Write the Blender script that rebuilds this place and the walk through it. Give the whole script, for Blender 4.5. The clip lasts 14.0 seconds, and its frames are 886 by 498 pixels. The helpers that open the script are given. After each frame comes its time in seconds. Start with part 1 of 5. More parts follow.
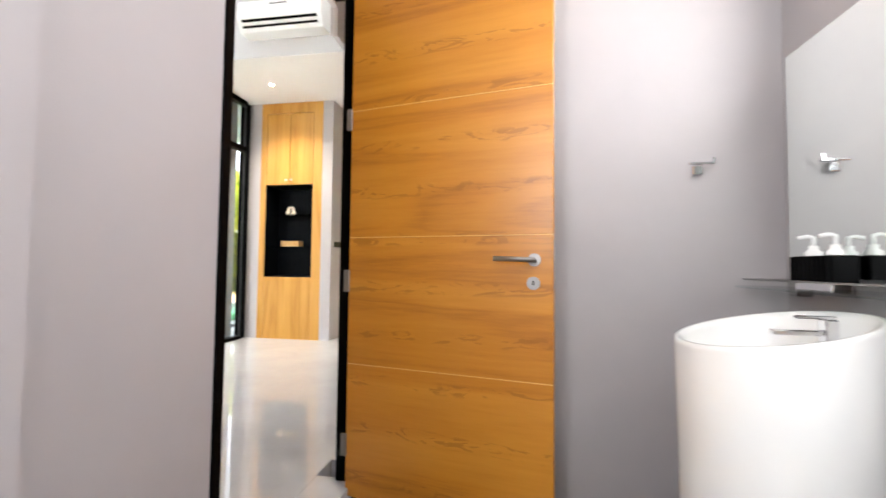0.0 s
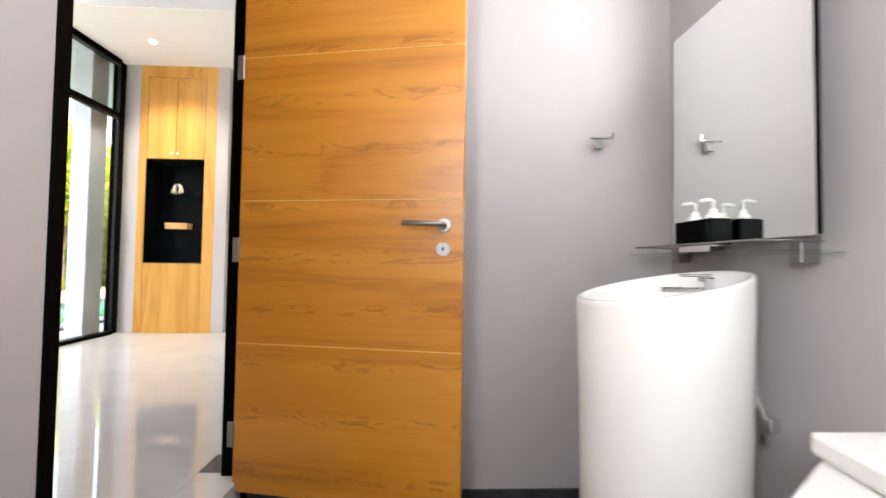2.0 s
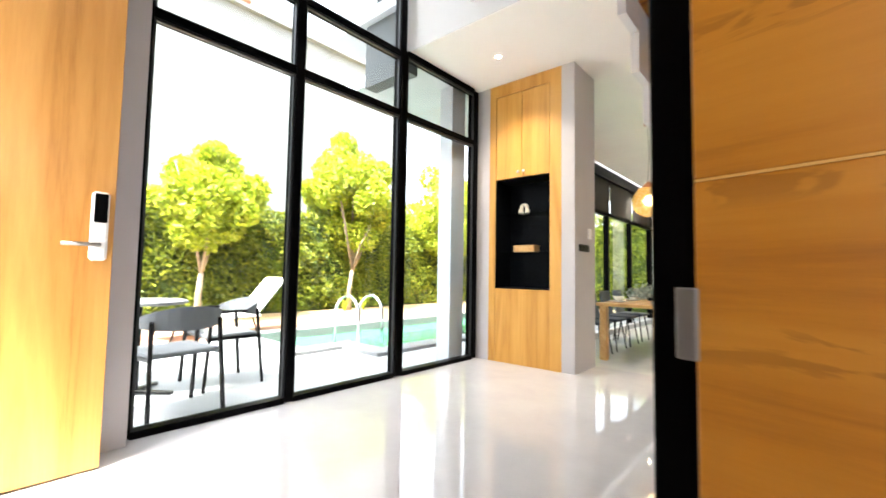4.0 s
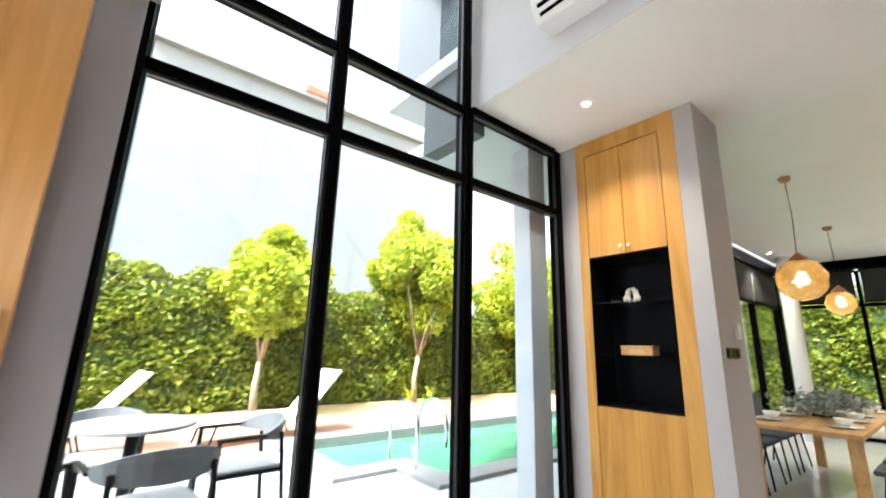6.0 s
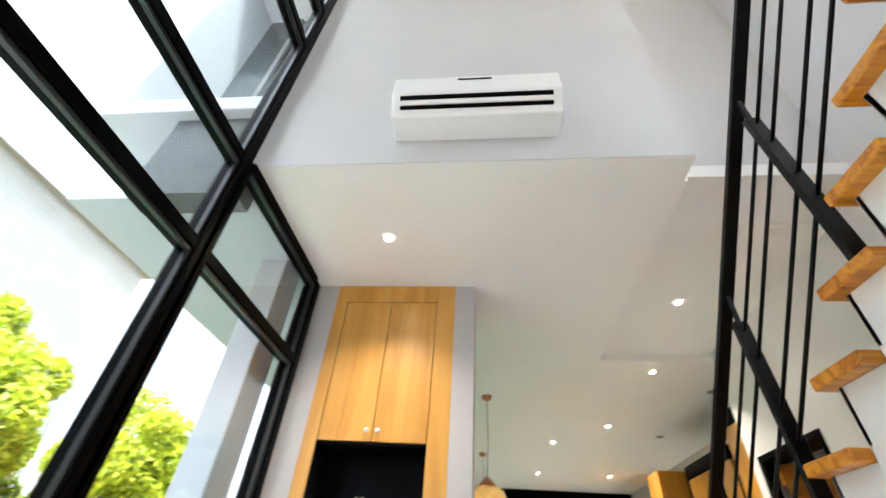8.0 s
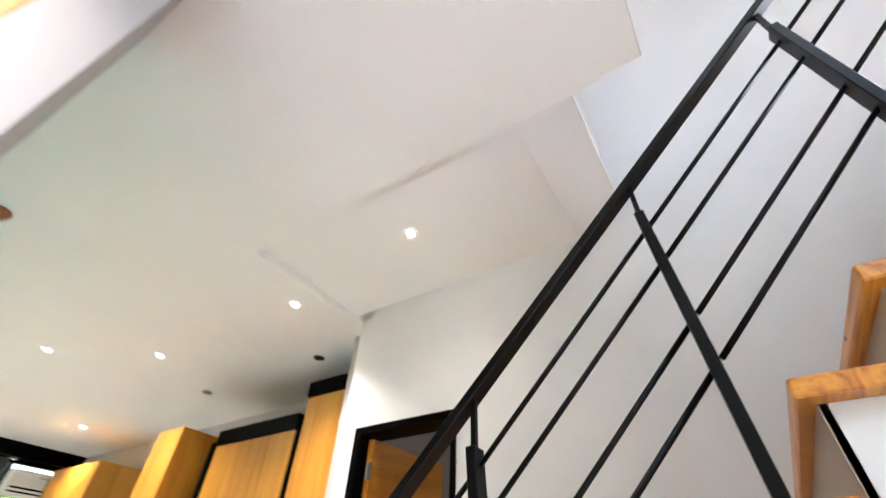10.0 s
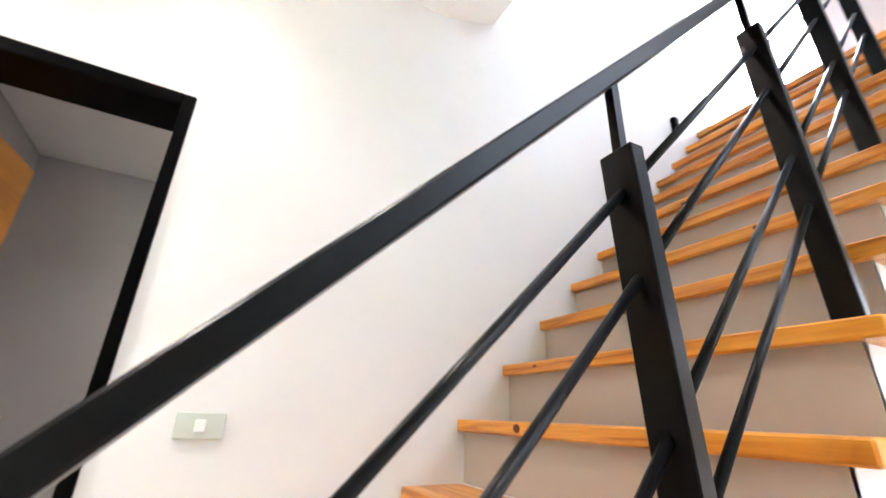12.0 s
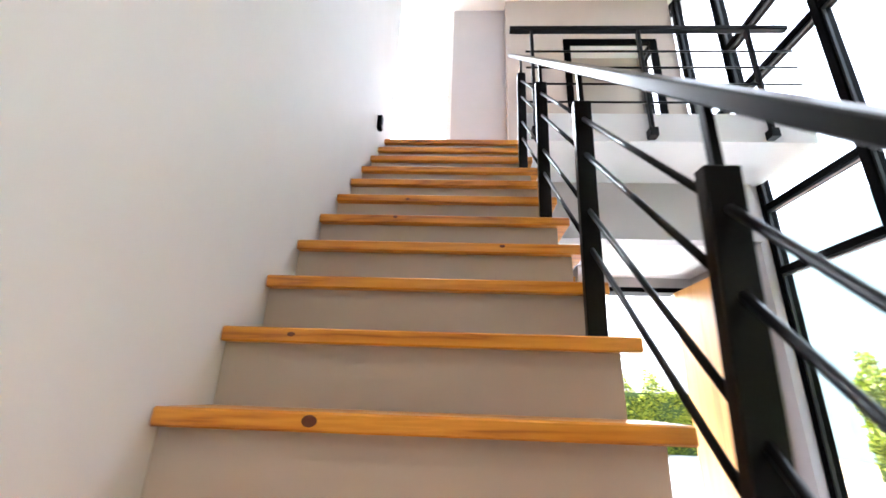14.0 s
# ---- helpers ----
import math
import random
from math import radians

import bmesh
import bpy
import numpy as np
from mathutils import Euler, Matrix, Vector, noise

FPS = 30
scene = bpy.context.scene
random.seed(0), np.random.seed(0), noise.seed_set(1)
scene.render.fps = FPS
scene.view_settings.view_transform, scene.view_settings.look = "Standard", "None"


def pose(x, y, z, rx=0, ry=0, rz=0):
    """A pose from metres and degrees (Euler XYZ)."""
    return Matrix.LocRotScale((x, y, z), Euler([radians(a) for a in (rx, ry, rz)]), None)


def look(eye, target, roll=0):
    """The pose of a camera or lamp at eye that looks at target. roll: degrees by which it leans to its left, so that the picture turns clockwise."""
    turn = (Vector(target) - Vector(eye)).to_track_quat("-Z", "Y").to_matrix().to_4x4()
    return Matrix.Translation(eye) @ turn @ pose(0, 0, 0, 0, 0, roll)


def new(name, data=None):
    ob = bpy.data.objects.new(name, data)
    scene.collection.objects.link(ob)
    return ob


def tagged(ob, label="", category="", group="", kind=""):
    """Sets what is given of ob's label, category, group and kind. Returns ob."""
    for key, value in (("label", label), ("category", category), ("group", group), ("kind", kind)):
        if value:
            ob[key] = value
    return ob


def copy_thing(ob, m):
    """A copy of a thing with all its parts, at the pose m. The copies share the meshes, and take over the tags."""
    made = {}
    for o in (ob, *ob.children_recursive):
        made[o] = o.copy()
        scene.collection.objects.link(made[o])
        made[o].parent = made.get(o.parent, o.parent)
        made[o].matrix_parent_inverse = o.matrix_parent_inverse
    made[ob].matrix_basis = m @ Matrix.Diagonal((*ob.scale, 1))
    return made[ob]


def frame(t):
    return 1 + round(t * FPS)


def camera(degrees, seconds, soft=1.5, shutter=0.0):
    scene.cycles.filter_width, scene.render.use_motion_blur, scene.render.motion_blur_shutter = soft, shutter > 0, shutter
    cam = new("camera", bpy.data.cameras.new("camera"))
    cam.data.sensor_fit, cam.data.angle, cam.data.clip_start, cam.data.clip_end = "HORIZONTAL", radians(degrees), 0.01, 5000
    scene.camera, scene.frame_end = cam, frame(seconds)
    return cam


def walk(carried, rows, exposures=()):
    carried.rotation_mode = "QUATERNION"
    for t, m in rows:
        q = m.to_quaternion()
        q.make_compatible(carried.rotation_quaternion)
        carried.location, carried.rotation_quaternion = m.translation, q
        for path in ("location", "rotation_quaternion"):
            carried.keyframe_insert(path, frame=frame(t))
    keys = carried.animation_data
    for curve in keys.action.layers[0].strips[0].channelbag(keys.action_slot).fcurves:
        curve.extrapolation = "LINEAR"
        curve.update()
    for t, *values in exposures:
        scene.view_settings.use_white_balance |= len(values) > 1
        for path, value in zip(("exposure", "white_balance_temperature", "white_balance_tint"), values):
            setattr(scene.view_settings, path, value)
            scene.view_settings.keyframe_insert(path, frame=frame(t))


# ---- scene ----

cam = camera(93.0, 14.0, shutter=0.35)
PATH = [
    (0, (0.332, 1.211, 0.903), (0.003, 3.182, 0.987), 0.6),
    (0.5, (0.361, 1.179, 0.878), (0.387, 3.178, 0.954), 0.6),
    (1, (0.396, 1.154, 0.841), (0.59, 3.143, 0.914), 0.7),
    (1.5, (0.398, 1.17, 0.823), (0.614, 3.157, 0.892), 0.7),
    (2, (0.342, 1.302, 0.803), (0.427, 3.299, 0.868), 0.8),
    (2.5, (0.226, 1.58, 0.806), (-0.002, 3.566, 0.869), 0.8),
    (3, (0.11, 1.914, 0.817), (-0.557, 3.798, 0.89), 1.1),
    (3.5, (-0.046, 2.122, 0.899), (-1.1, 3.82, 0.967), 1.2),
    (3.7, (-0.126, 2.18, 0.892), (-1.301, 3.796, 0.968), 1.2),
    (5.8, (-0.793, 2.877, 1.11), (-2.347, 4.076, 1.494), 1.2),
    (6, (-0.871, 2.927, 1.144), (-2.376, 4.16, 1.607), 1.5),
    (6.5, (-1.152, 3.039, 1.204), (-2.452, 4.402, 1.876), 2.0),
    (7, (-1.376, 3.207, 1.283), (-2.378, 4.697, 2.164), 3.0),
    (7.5, (-1.597, 3.357, 1.291), (-2.212, 4.926, 2.368), 3.6),
    (8, (-1.776, 3.56, 1.3), (-1.972, 5.11, 2.549), 4.2),
    (8.2, (-1.828, 3.663, 1.3), (-1.862, 5.18, 2.602), 4.3),
    (10.3, (-1.740, 5.310, 1.298), (-0.325, 5.968, 2.546), 2.1),
    (10.5, (-1.652, 5.424, 1.290), (-0.127, 5.955, 2.471), 2.1),
    (11, (-1.393, 5.676, 1.294), (0.322, 5.838, 2.310), 2.0),
    (11.5, (-1.218, 5.859, 1.280), (0.560, 5.535, 2.138), 2.0),
    (12, (-1.103, 6.090, 1.276), (0.539, 5.220, 2.017), 2.1),
    (12.5, (-1.000, 6.304, 1.263), (0.309, 4.956, 1.947), 2.4),
    (13, (-0.832, 6.411, 1.284), (-0.001, 4.720, 1.955), 2.6),
    (13.5, (-0.614, 6.395, 1.273), (-0.216, 4.554, 1.944), 2.2),
    (14, (-0.429, 6.187, 1.304), (-0.342, 4.303, 1.969), 2.0),
]
walk(cam, [(t, look(eye, target, roll)) for t, eye, target, roll in PATH], [(0.0, 3.55, 6600, 11), (3.5, 3.62, 6600, 11), (5.8, 3.05, 6300, 10), (8.2, 3.05, 6150, 8), (10.3, 3.75, 5850, 14), (11.5, 4.35, 5800, 14), (12.3, 4.3, 5750, 14), (13.0, 4.0, 5800, 13), (14.0, 3.82, 5850, 13)])

# ---- world, sun ----
world = bpy.data.worlds.new("world")
scene.world = world
world.use_nodes = True
wn = world.node_tree
sky = wn.nodes.new("ShaderNodeTexSky")
sky.sky_type, sky.sun_disc = "NISHITA", False
sky.sun_elevation, sky.sun_rotation = radians(58), radians(160)
sky.air_density, sky.dust_density, sky.ozone_density = 1.0, 6.0, 1.0
# thin cloud: the sky's colour drawn towards its own grey
pale = wn.nodes.new("ShaderNodeHueSaturation")
pale.inputs["Saturation"].default_value = 0.25
wn.links.new(sky.outputs[0], pale.inputs["Color"])
wn.links.new(pale.outputs[0], wn.nodes["Background"].inputs[0])
wn.nodes["Background"].inputs[1].default_value = 0.15
sun_data = bpy.data.lights.new("sun", "SUN")
sun_data.energy, sun_data.angle, sun_data.color = 2.0, radians(4), (1.0, 0.94, 0.82)
sun = new("sun", sun_data)
sun.matrix_world = look((0, 0, 30), (-6, 17, 0))


BATH_WINDOW, BATH_FILL, SPOT, STAIR_WINDOW = 2.0, 9.0, 28.0, 2.5


# ---- node helpers ----
def mat_new(name, color, rough=0.5, metal=0.0, spec=0.5):
    m = bpy.data.materials.new(name)
    m.use_nodes = True
    b = m.node_tree.nodes["Principled BSDF"]
    b.inputs["Base Color"].default_value = (*color, 1)
    b.inputs["Roughness"].default_value = rough
    b.inputs["Metallic"].default_value = metal
    b.inputs["Specular IOR Level"].default_value = spec
    return m, m.node_tree, b


def node(nt, kind, **inputs):
    n = nt.nodes.new(kind)
    for key, value in inputs.items():
        n.inputs[key].default_value = value
    return n


def ramp(nt, fac, stops):
    r = nt.nodes.new("ShaderNodeValToRGB")
    els = r.color_ramp.elements
    while len(els) < len(stops):
        els.new(0.5)
    for el, (at, col) in zip(els, stops):
        el.position, el.color = at, (*col, 1)
    nt.links.new(fac, r.inputs[0])
    return r.outputs[0]


def coords(nt, scale=(1, 1, 1), rot=(0, 0, 0), where="Object"):
    tc = nt.nodes.new("ShaderNodeTexCoord")
    mp = nt.nodes.new("ShaderNodeMapping")
    mp.inputs["Scale"].default_value = scale
    mp.inputs["Rotation"].default_value = rot
    nt.links.new(tc.outputs[where], mp.inputs[0])
    return mp.outputs[0]


def bump(nt, b, height, strength, dist=0.01):
    bp = nt.nodes.new("ShaderNodeBump")
    bp.inputs["Strength"].default_value, bp.inputs["Distance"].default_value = strength, dist
    nt.links.new(height, bp.inputs["Height"])
    nt.links.new(bp.outputs[0], b.inputs["Normal"])


def paint(name, color, rough=0.55, vary=0.04, grain=220.0, strength=0.08):
    """Rolled wall paint: faint blotches and a fine orange-peel relief."""
    m, nt, b = mat_new(name, color, rough)
    co = coords(nt)
    big = node(nt, "ShaderNodeTexNoise", Scale=1.7, Detail=4.0, Roughness=0.6)
    nt.links.new(co, big.inputs["Vector"])
    lo, hi = tuple(c * (1 - vary) for c in color), tuple(min(1, c * (1 + vary)) for c in color)
    nt.links.new(ramp(nt, big.outputs[0], [(0.3, lo), (0.7, hi)]), b.inputs["Base Color"])
    fine = node(nt, "ShaderNodeTexNoise", Scale=grain, Detail=2.0)
    nt.links.new(co, fine.inputs["Vector"])
    bump(nt, b, fine.outputs[0], strength, 0.002)
    return m


def wood(name, dark, mid, light, axis, rough=0.4, scale=1.0, coat=0.2, rings=5.0, figure=False):
    """Veneer or plank: stretched noise along one axis, with wavy cathedral figure and pores."""
    m, nt, b = mat_new(name, mid, rough)
    s = {"x": (0.55, 7, 7), "y": (7, 0.55, 7), "z": (7, 7, 0.55)}[axis]
    co = coords(nt, tuple(v * scale for v in s))
    info = nt.nodes.new("ShaderNodeObjectInfo")
    off = nt.nodes.new("ShaderNodeVectorMath")
    off.operation = "MULTIPLY_ADD"
    off.inputs[1].default_value, off.inputs[2].default_value = (1, 1, 1), (0, 0, 0)
    shift = nt.nodes.new("ShaderNodeVectorMath")
    shift.operation = "SCALE"
    shift.inputs[0].default_value = (37, 19, 23)
    nt.links.new(info.outputs["Random"], shift.inputs["Scale"])
    nt.links.new(co, off.inputs[0])
    nt.links.new(shift.outputs[0], off.inputs[2])
    fig = node(nt, "ShaderNodeTexNoise", Scale=0.75, Detail=3.0, Roughness=0.5, Distortion=1.1)
    nt.links.new(off.outputs[0], fig.inputs["Vector"])
    mul = nt.nodes.new("ShaderNodeMath")
    mul.operation, mul.inputs[1].default_value = "MULTIPLY", rings
    nt.links.new(fig.outputs[0], mul.inputs[0])
    fr = nt.nodes.new("ShaderNodeMath")
    fr.operation = "PINGPONG"
    fr.inputs[1].default_value = 1.0
    nt.links.new(mul.outputs[0], fr.inputs[0])
    fibre = node(nt, "ShaderNodeTexNoise", Scale=9.0, Detail=5.0, Roughness=0.7)
    nt.links.new(off.outputs[0], fibre.inputs["Vector"])
    mix = nt.nodes.new("ShaderNodeMath")
    mix.operation, mix.inputs[1].default_value = "MULTIPLY_ADD", 0.55
    nt.links.new(fibre.outputs[0], mix.inputs[0])
    half = nt.nodes.new("ShaderNodeMath")
    half.operation, half.inputs[1].default_value = "MULTIPLY", 0.5
    nt.links.new(fr.outputs[0], half.inputs[0])
    nt.links.new(half.outputs[0], mix.inputs[2])
    nt.links.new(ramp(nt, mix.outputs[0], [(0.12, dark), (0.42, mid), (0.85, light)]), b.inputs["Base Color"])
    if figure:
        # short wavy flecks in rows, as crown-cut leaves laid across
        fl = node(nt, "ShaderNodeTexNoise", Scale=2.2, Detail=3.0, Roughness=0.5, Distortion=2.6)
        nt.links.new(coords(nt, (2.6, 9, 9)), fl.inputs["Vector"])
        rows = node(nt, "ShaderNodeTexWave", Scale=0.235, Distortion=0.6, Detail=1.0)
        rows.bands_direction = "Z"
        nt.links.new(off.outputs[0], rows.inputs["Vector"])
        keep = nt.nodes.new("ShaderNodeMath")
        keep.operation = "MULTIPLY"
        nt.links.new(ramp(nt, fl.outputs[0], [(0.55, (0, 0, 0)), (0.62, (1, 1, 1))]), keep.inputs[0])
        nt.links.new(ramp(nt, rows.outputs[0], [(0.78, (0, 0, 0)), (0.95, (0.5, 0.5, 0.5))]), keep.inputs[1])
        base = b.inputs["Base Color"].links[0].from_socket
        mxc = nt.nodes.new("ShaderNodeMix")
        mxc.data_type = "RGBA"
        mxc.inputs[7].default_value = (*(c * 0.72 for c in dark), 1)
        nt.links.new(keep.outputs[0], mxc.inputs[0])
        nt.links.new(base, mxc.inputs[6])
        nt.links.new(mxc.outputs[2], b.inputs["Base Color"])
    b.inputs["Coat Weight"].default_value, b.inputs["Coat Roughness"].default_value = coat, 0.25
    bump(nt, b, fibre.outputs[0], 0.08, 0.002)
    return m


def speckle(name, c1, c2, scale, rough, strength=0.2, dist=0.004, detail=6.0, spec=0.5):
    m, nt, b = mat_new(name, c1, rough, 0.0, spec)
    co = coords(nt)
    n = node(nt, "ShaderNodeTexNoise", Scale=scale, Detail=detail, Roughness=0.65)
    nt.links.new(co, n.inputs["Vector"])
    nt.links.new(ramp(nt, n.outputs[0], [(0.32, c1), (0.68, c2)]), b.inputs["Base Color"])
    bump(nt, b, n.outputs[0], strength, dist)
    return m


def leaf_mat(name, c1, c2, c3):
    """Leaves of many greens, a little light coming through them."""
    m, nt, b = mat_new(name, c2, 0.5)
    geo = nt.nodes.new("ShaderNodeNewGeometry")
    col = ramp(nt, geo.outputs["Random Per Island"], [(0.0, c1), (0.5, c2), (1.0, c3)])
    nt.links.new(col, b.inputs["Base Color"])
    tr = nt.nodes.new("ShaderNodeBsdfTranslucent")
    nt.links.new(col, tr.inputs[0])
    mx = nt.nodes.new("ShaderNodeMixShader")
    mx.inputs[0].default_value = 0.35
    out = nt.nodes["Material Output"]
    nt.links.new(b.outputs[0], mx.inputs[1])
    nt.links.new(tr.outputs[0], mx.inputs[2])
    nt.links.new(mx.outputs[0], out.inputs[0])
    return m


def glass_mat(name, tint):
    """A thin pane: clear, with Fresnel gloss."""
    m = bpy.data.materials.new(name)
    m.use_nodes = True
    nt = m.node_tree
    nt.nodes.clear()
    out = nt.nodes.new("ShaderNodeOutputMaterial")
    tr = node(nt, "ShaderNodeBsdfTransparent")
    tr.inputs[0].default_value = (*tint, 1)
    gl = node(nt, "ShaderNodeBsdfGlossy", Roughness=0.0)
    fr = node(nt, "ShaderNodeLayerWeight", Blend=0.5)
    pw = nt.nodes.new("ShaderNodeMath")
    pw.operation, pw.inputs[1].default_value = "POWER", 4.0
    ml = nt.nodes.new("ShaderNodeMath")
    ml.operation, ml.inputs[1].default_value, ml.inputs[2].default_value = "MULTIPLY_ADD", 0.75, 0.025
    nt.links.new(fr.outputs["Facing"], pw.inputs[0])
    nt.links.new(pw.outputs[0], ml.inputs[0])
    mx = nt.nodes.new("ShaderNodeMixShader")
    nt.links.new(ml.outputs[0], mx.inputs[0])
    nt.links.new(tr.outputs[0], mx.inputs[1])
    nt.links.new(gl.outputs[0], mx.inputs[2])
    nt.links.new(mx.outputs[0], out.inputs[0])
    return m


def glow(name, color, strength):
    m, nt, b = mat_new(name, color, 0.4)
    b.inputs["Emission Color"].default_value = (*color, 1)
    b.inputs["Emission Strength"].default_value = strength
    return m


# ---- materials ----
M_BATH = paint("grey_bath_paint", (0.40, 0.375, 0.38), 0.5, 0.05)
M_GREY = paint("grey_wall_paint", (0.45, 0.43, 0.44), 0.55, 0.04)
M_WHITE = paint("white_wall_paint", (0.71, 0.70, 0.71), 0.55, 0.03)
# same white paint as M_WHITE, with this wall's dimmer light put into its colour
M_ACWALL = paint("dimmed_white_wall_paint", (0.56, 0.555, 0.56), 0.6, 0.03)
M_CEIL = paint("white_ceiling_paint", (0.82, 0.81, 0.79), 0.7, 0.02)
M_RISER = paint("taupe_riser_paint", (0.45, 0.39, 0.345), 0.6, 0.06)
M_DARKPAINT = speckle("black_niche_lacquer", (0.002, 0.0025, 0.004), (0.004, 0.005, 0.007), 30, 0.3, 0.03, 0.001, spec=0.04)
M_OAK_H = wood("oak_veneer_across", (0.36, 0.125, 0.010), (0.52, 0.20, 0.017), (0.60, 0.255, 0.029), "x", 0.36, coat=0.12, figure=True)
M_INLAY = wood("pale_oak_inlay", (0.62, 0.33, 0.07), (0.74, 0.43, 0.11), (0.80, 0.50, 0.16), "x", 0.4)
M_OAK_V = wood("oak_veneer_upright", (0.40, 0.17, 0.022), (0.51, 0.245, 0.036), (0.60, 0.31, 0.06), "z", 0.42)
M_OAK_K = wood("oak_kitchen_veneer", (0.38, 0.15, 0.012), (0.50, 0.22, 0.02), (0.58, 0.28, 0.035), "z", 0.4)
M_PINE = wood("pine_tread", (0.22, 0.05, 0.003), (0.54, 0.19, 0.010), (0.70, 0.31, 0.028), "x", 0.35, 1.7, 0.3, 10.0)
M_TABLEWOOD = wood("oak_table", (0.40, 0.20, 0.06), (0.55, 0.31, 0.11), (0.63, 0.40, 0.17), "y", 0.45)
M_BLACK = speckle("black_powder_coat", (0.0012, 0.0012, 0.0014), (0.0025, 0.0025, 0.0028), 300, 0.3, 0.05, 0.001, spec=0.03)
M_RAIL = speckle("charcoal_rail_paint", (0.002, 0.002, 0.0024), (0.004, 0.004, 0.0046), 120, 0.30, 0.06, 0.001, spec=0.17)
M_BEAD = speckle("grey_aluminium", (0.016, 0.018, 0.019), (0.024, 0.026, 0.028), 200, 0.35, 0.05, 0.001, spec=0.3)
M_STEEL, _, _ = mat_new("brushed_steel", (0.31, 0.30, 0.29), 0.38, 1.0)
M_CHROME, _, _ = mat_new("chrome", (0.8, 0.8, 0.82), 0.06, 1.0)
M_MIRROR, _, _ = mat_new("mirror_silver", (0.86, 0.90, 0.88), 0.01, 1.0)
M_CERAMIC, _, _ = mat_new("white_ceramic", (0.83, 0.83, 0.82), 0.12)
M_PLASTIC, _, _ = mat_new("white_plastic", (0.80, 0.80, 0.79), 0.35)
M_PLATE, _, _ = mat_new("pale_grey_plate", (0.52, 0.56, 0.52), 0.3)
M_GLASS = glass_mat("clear_glass", (0.90, 0.93, 0.938))
M_SCREEN = glass_mat("green_screen_glass", (0.93, 0.97, 0.96))
# screen glass with a diffuse white veil standing in for the light it reflects
M_HAZED = glass_mat("hazed_screen_glass", (0.93, 0.97, 0.96))
fnt = M_HAZED.node_tree
fout = fnt.nodes["Material Output"]
clear = fout.inputs[0].links[0].from_socket
haze_white = node(fnt, "ShaderNodeBsdfDiffuse", Color=(0.82, 0.88, 0.85, 1))
veil = fnt.nodes.new("ShaderNodeMixShader")
fno = node(fnt, "ShaderNodeTexNoise", Scale=2.0, Detail=3.0)
fnt.links.new(coords(fnt), fno.inputs["Vector"])
fnt.links.new(ramp(fnt, fno.outputs[0], [(0.25, (0.05, 0.05, 0.05)), (0.75, (0.10, 0.10, 0.10))]), veil.inputs[0])
fnt.links.new(clear, veil.inputs[1])
fnt.links.new(haze_white.outputs[0], veil.inputs[2])
fnt.links.new(veil.outputs[0], fout.inputs[0])
M_KNOT = speckle("dark_knot", (0.07, 0.012, 0.003), (0.15, 0.035, 0.008), 60, 0.4, 0.1)
M_EDGE, _, _ = mat_new("dark_glass_edge", (0.003, 0.008, 0.008), 0.1)
M_TILE = speckle("white_gloss_tile", (0.50, 0.50, 0.515), (0.56, 0.56, 0.57), 2.5, 0.035, 0.0, 0.001, spec=1.0)
M_GREYTILE = speckle("grey_polished_tile", (0.52, 0.52, 0.51), (0.60, 0.60, 0.59), 3.0, 0.12, 0.0)
M_DARKTILE = speckle("dark_slate_tile", (0.018, 0.019, 0.021), (0.045, 0.046, 0.05), 14, 0.45, 0.3)
M_CONCRETE = speckle("pale_terrace_concrete", (0.30, 0.315, 0.33), (0.37, 0.385, 0.395), 3.0, 0.6, 0.15)
M_STONE = speckle("grey_pool_coping", (0.13, 0.135, 0.14), (0.21, 0.215, 0.22), 22, 0.6, 0.3)
M_PAVING = speckle("salmon_terrace_paving", (0.34, 0.18, 0.12), (0.44, 0.26, 0.18), 9.0, 0.7, 0.3)
M_SOIL = speckle("dry_sand_and_soil", (0.27, 0.18, 0.085), (0.40, 0.29, 0.15), 6.0, 0.9, 0.5, 0.02)
M_EXT = paint("white_render", (0.72, 0.73, 0.74), 0.7, 0.04, 80)
M_NBBLUE = paint("blue_grey_render", (0.11, 0.16, 0.175), 0.8, 0.08, 60)
M_NB = paint("pale_grey_render", (0.215, 0.232, 0.24), 0.8, 0.07, 60)
M_EXTDARK = speckle("dark_blue_glass_panel", (0.018, 0.03, 0.038), (0.03, 0.045, 0.055), 3, 0.12, 0.0)
M_PIER = paint("pale_blue_grey_render", (0.42, 0.46, 0.50), 0.7, 0.05, 60)
M_EXTGREY = paint("slate_grey_render", (0.06, 0.072, 0.08), 0.7, 0.08, 80)
M_LEAF_H = leaf_mat("hedge_leaf", (0.075, 0.12, 0.008), (0.18, 0.23, 0.014), (0.35, 0.39, 0.03))
M_LEAF_T = leaf_mat("tree_leaf", (0.18, 0.26, 0.012), (0.36, 0.43, 0.02), (0.58, 0.60, 0.05))
M_BARK = speckle("grey_bark", (0.20, 0.15, 0.10), (0.38, 0.31, 0.23), 16, 0.9, 0.6, 0.02)
M_ORN = speckle("pale_carved_stone", (0.55, 0.48, 0.38), (0.72, 0.66, 0.55), 40, 0.6, 0.4)
M_OAK_F = wood("oak_front_door", (0.40, 0.17, 0.03), (0.55, 0.26, 0.06), (0.64, 0.33, 0.09), "z", 0.35)
M_TAUPE = paint("warm_beige_paint", (0.50, 0.43, 0.38), 0.6, 0.03)
M_FRIDGE, _, _ = mat_new("pale_steel", (0.55, 0.57, 0.54), 0.22, 0.85)
M_BLIND = speckle("dark_blind_cloth", (0.012, 0.012, 0.011), (0.03, 0.03, 0.027), 220, 0.8, 0.2)
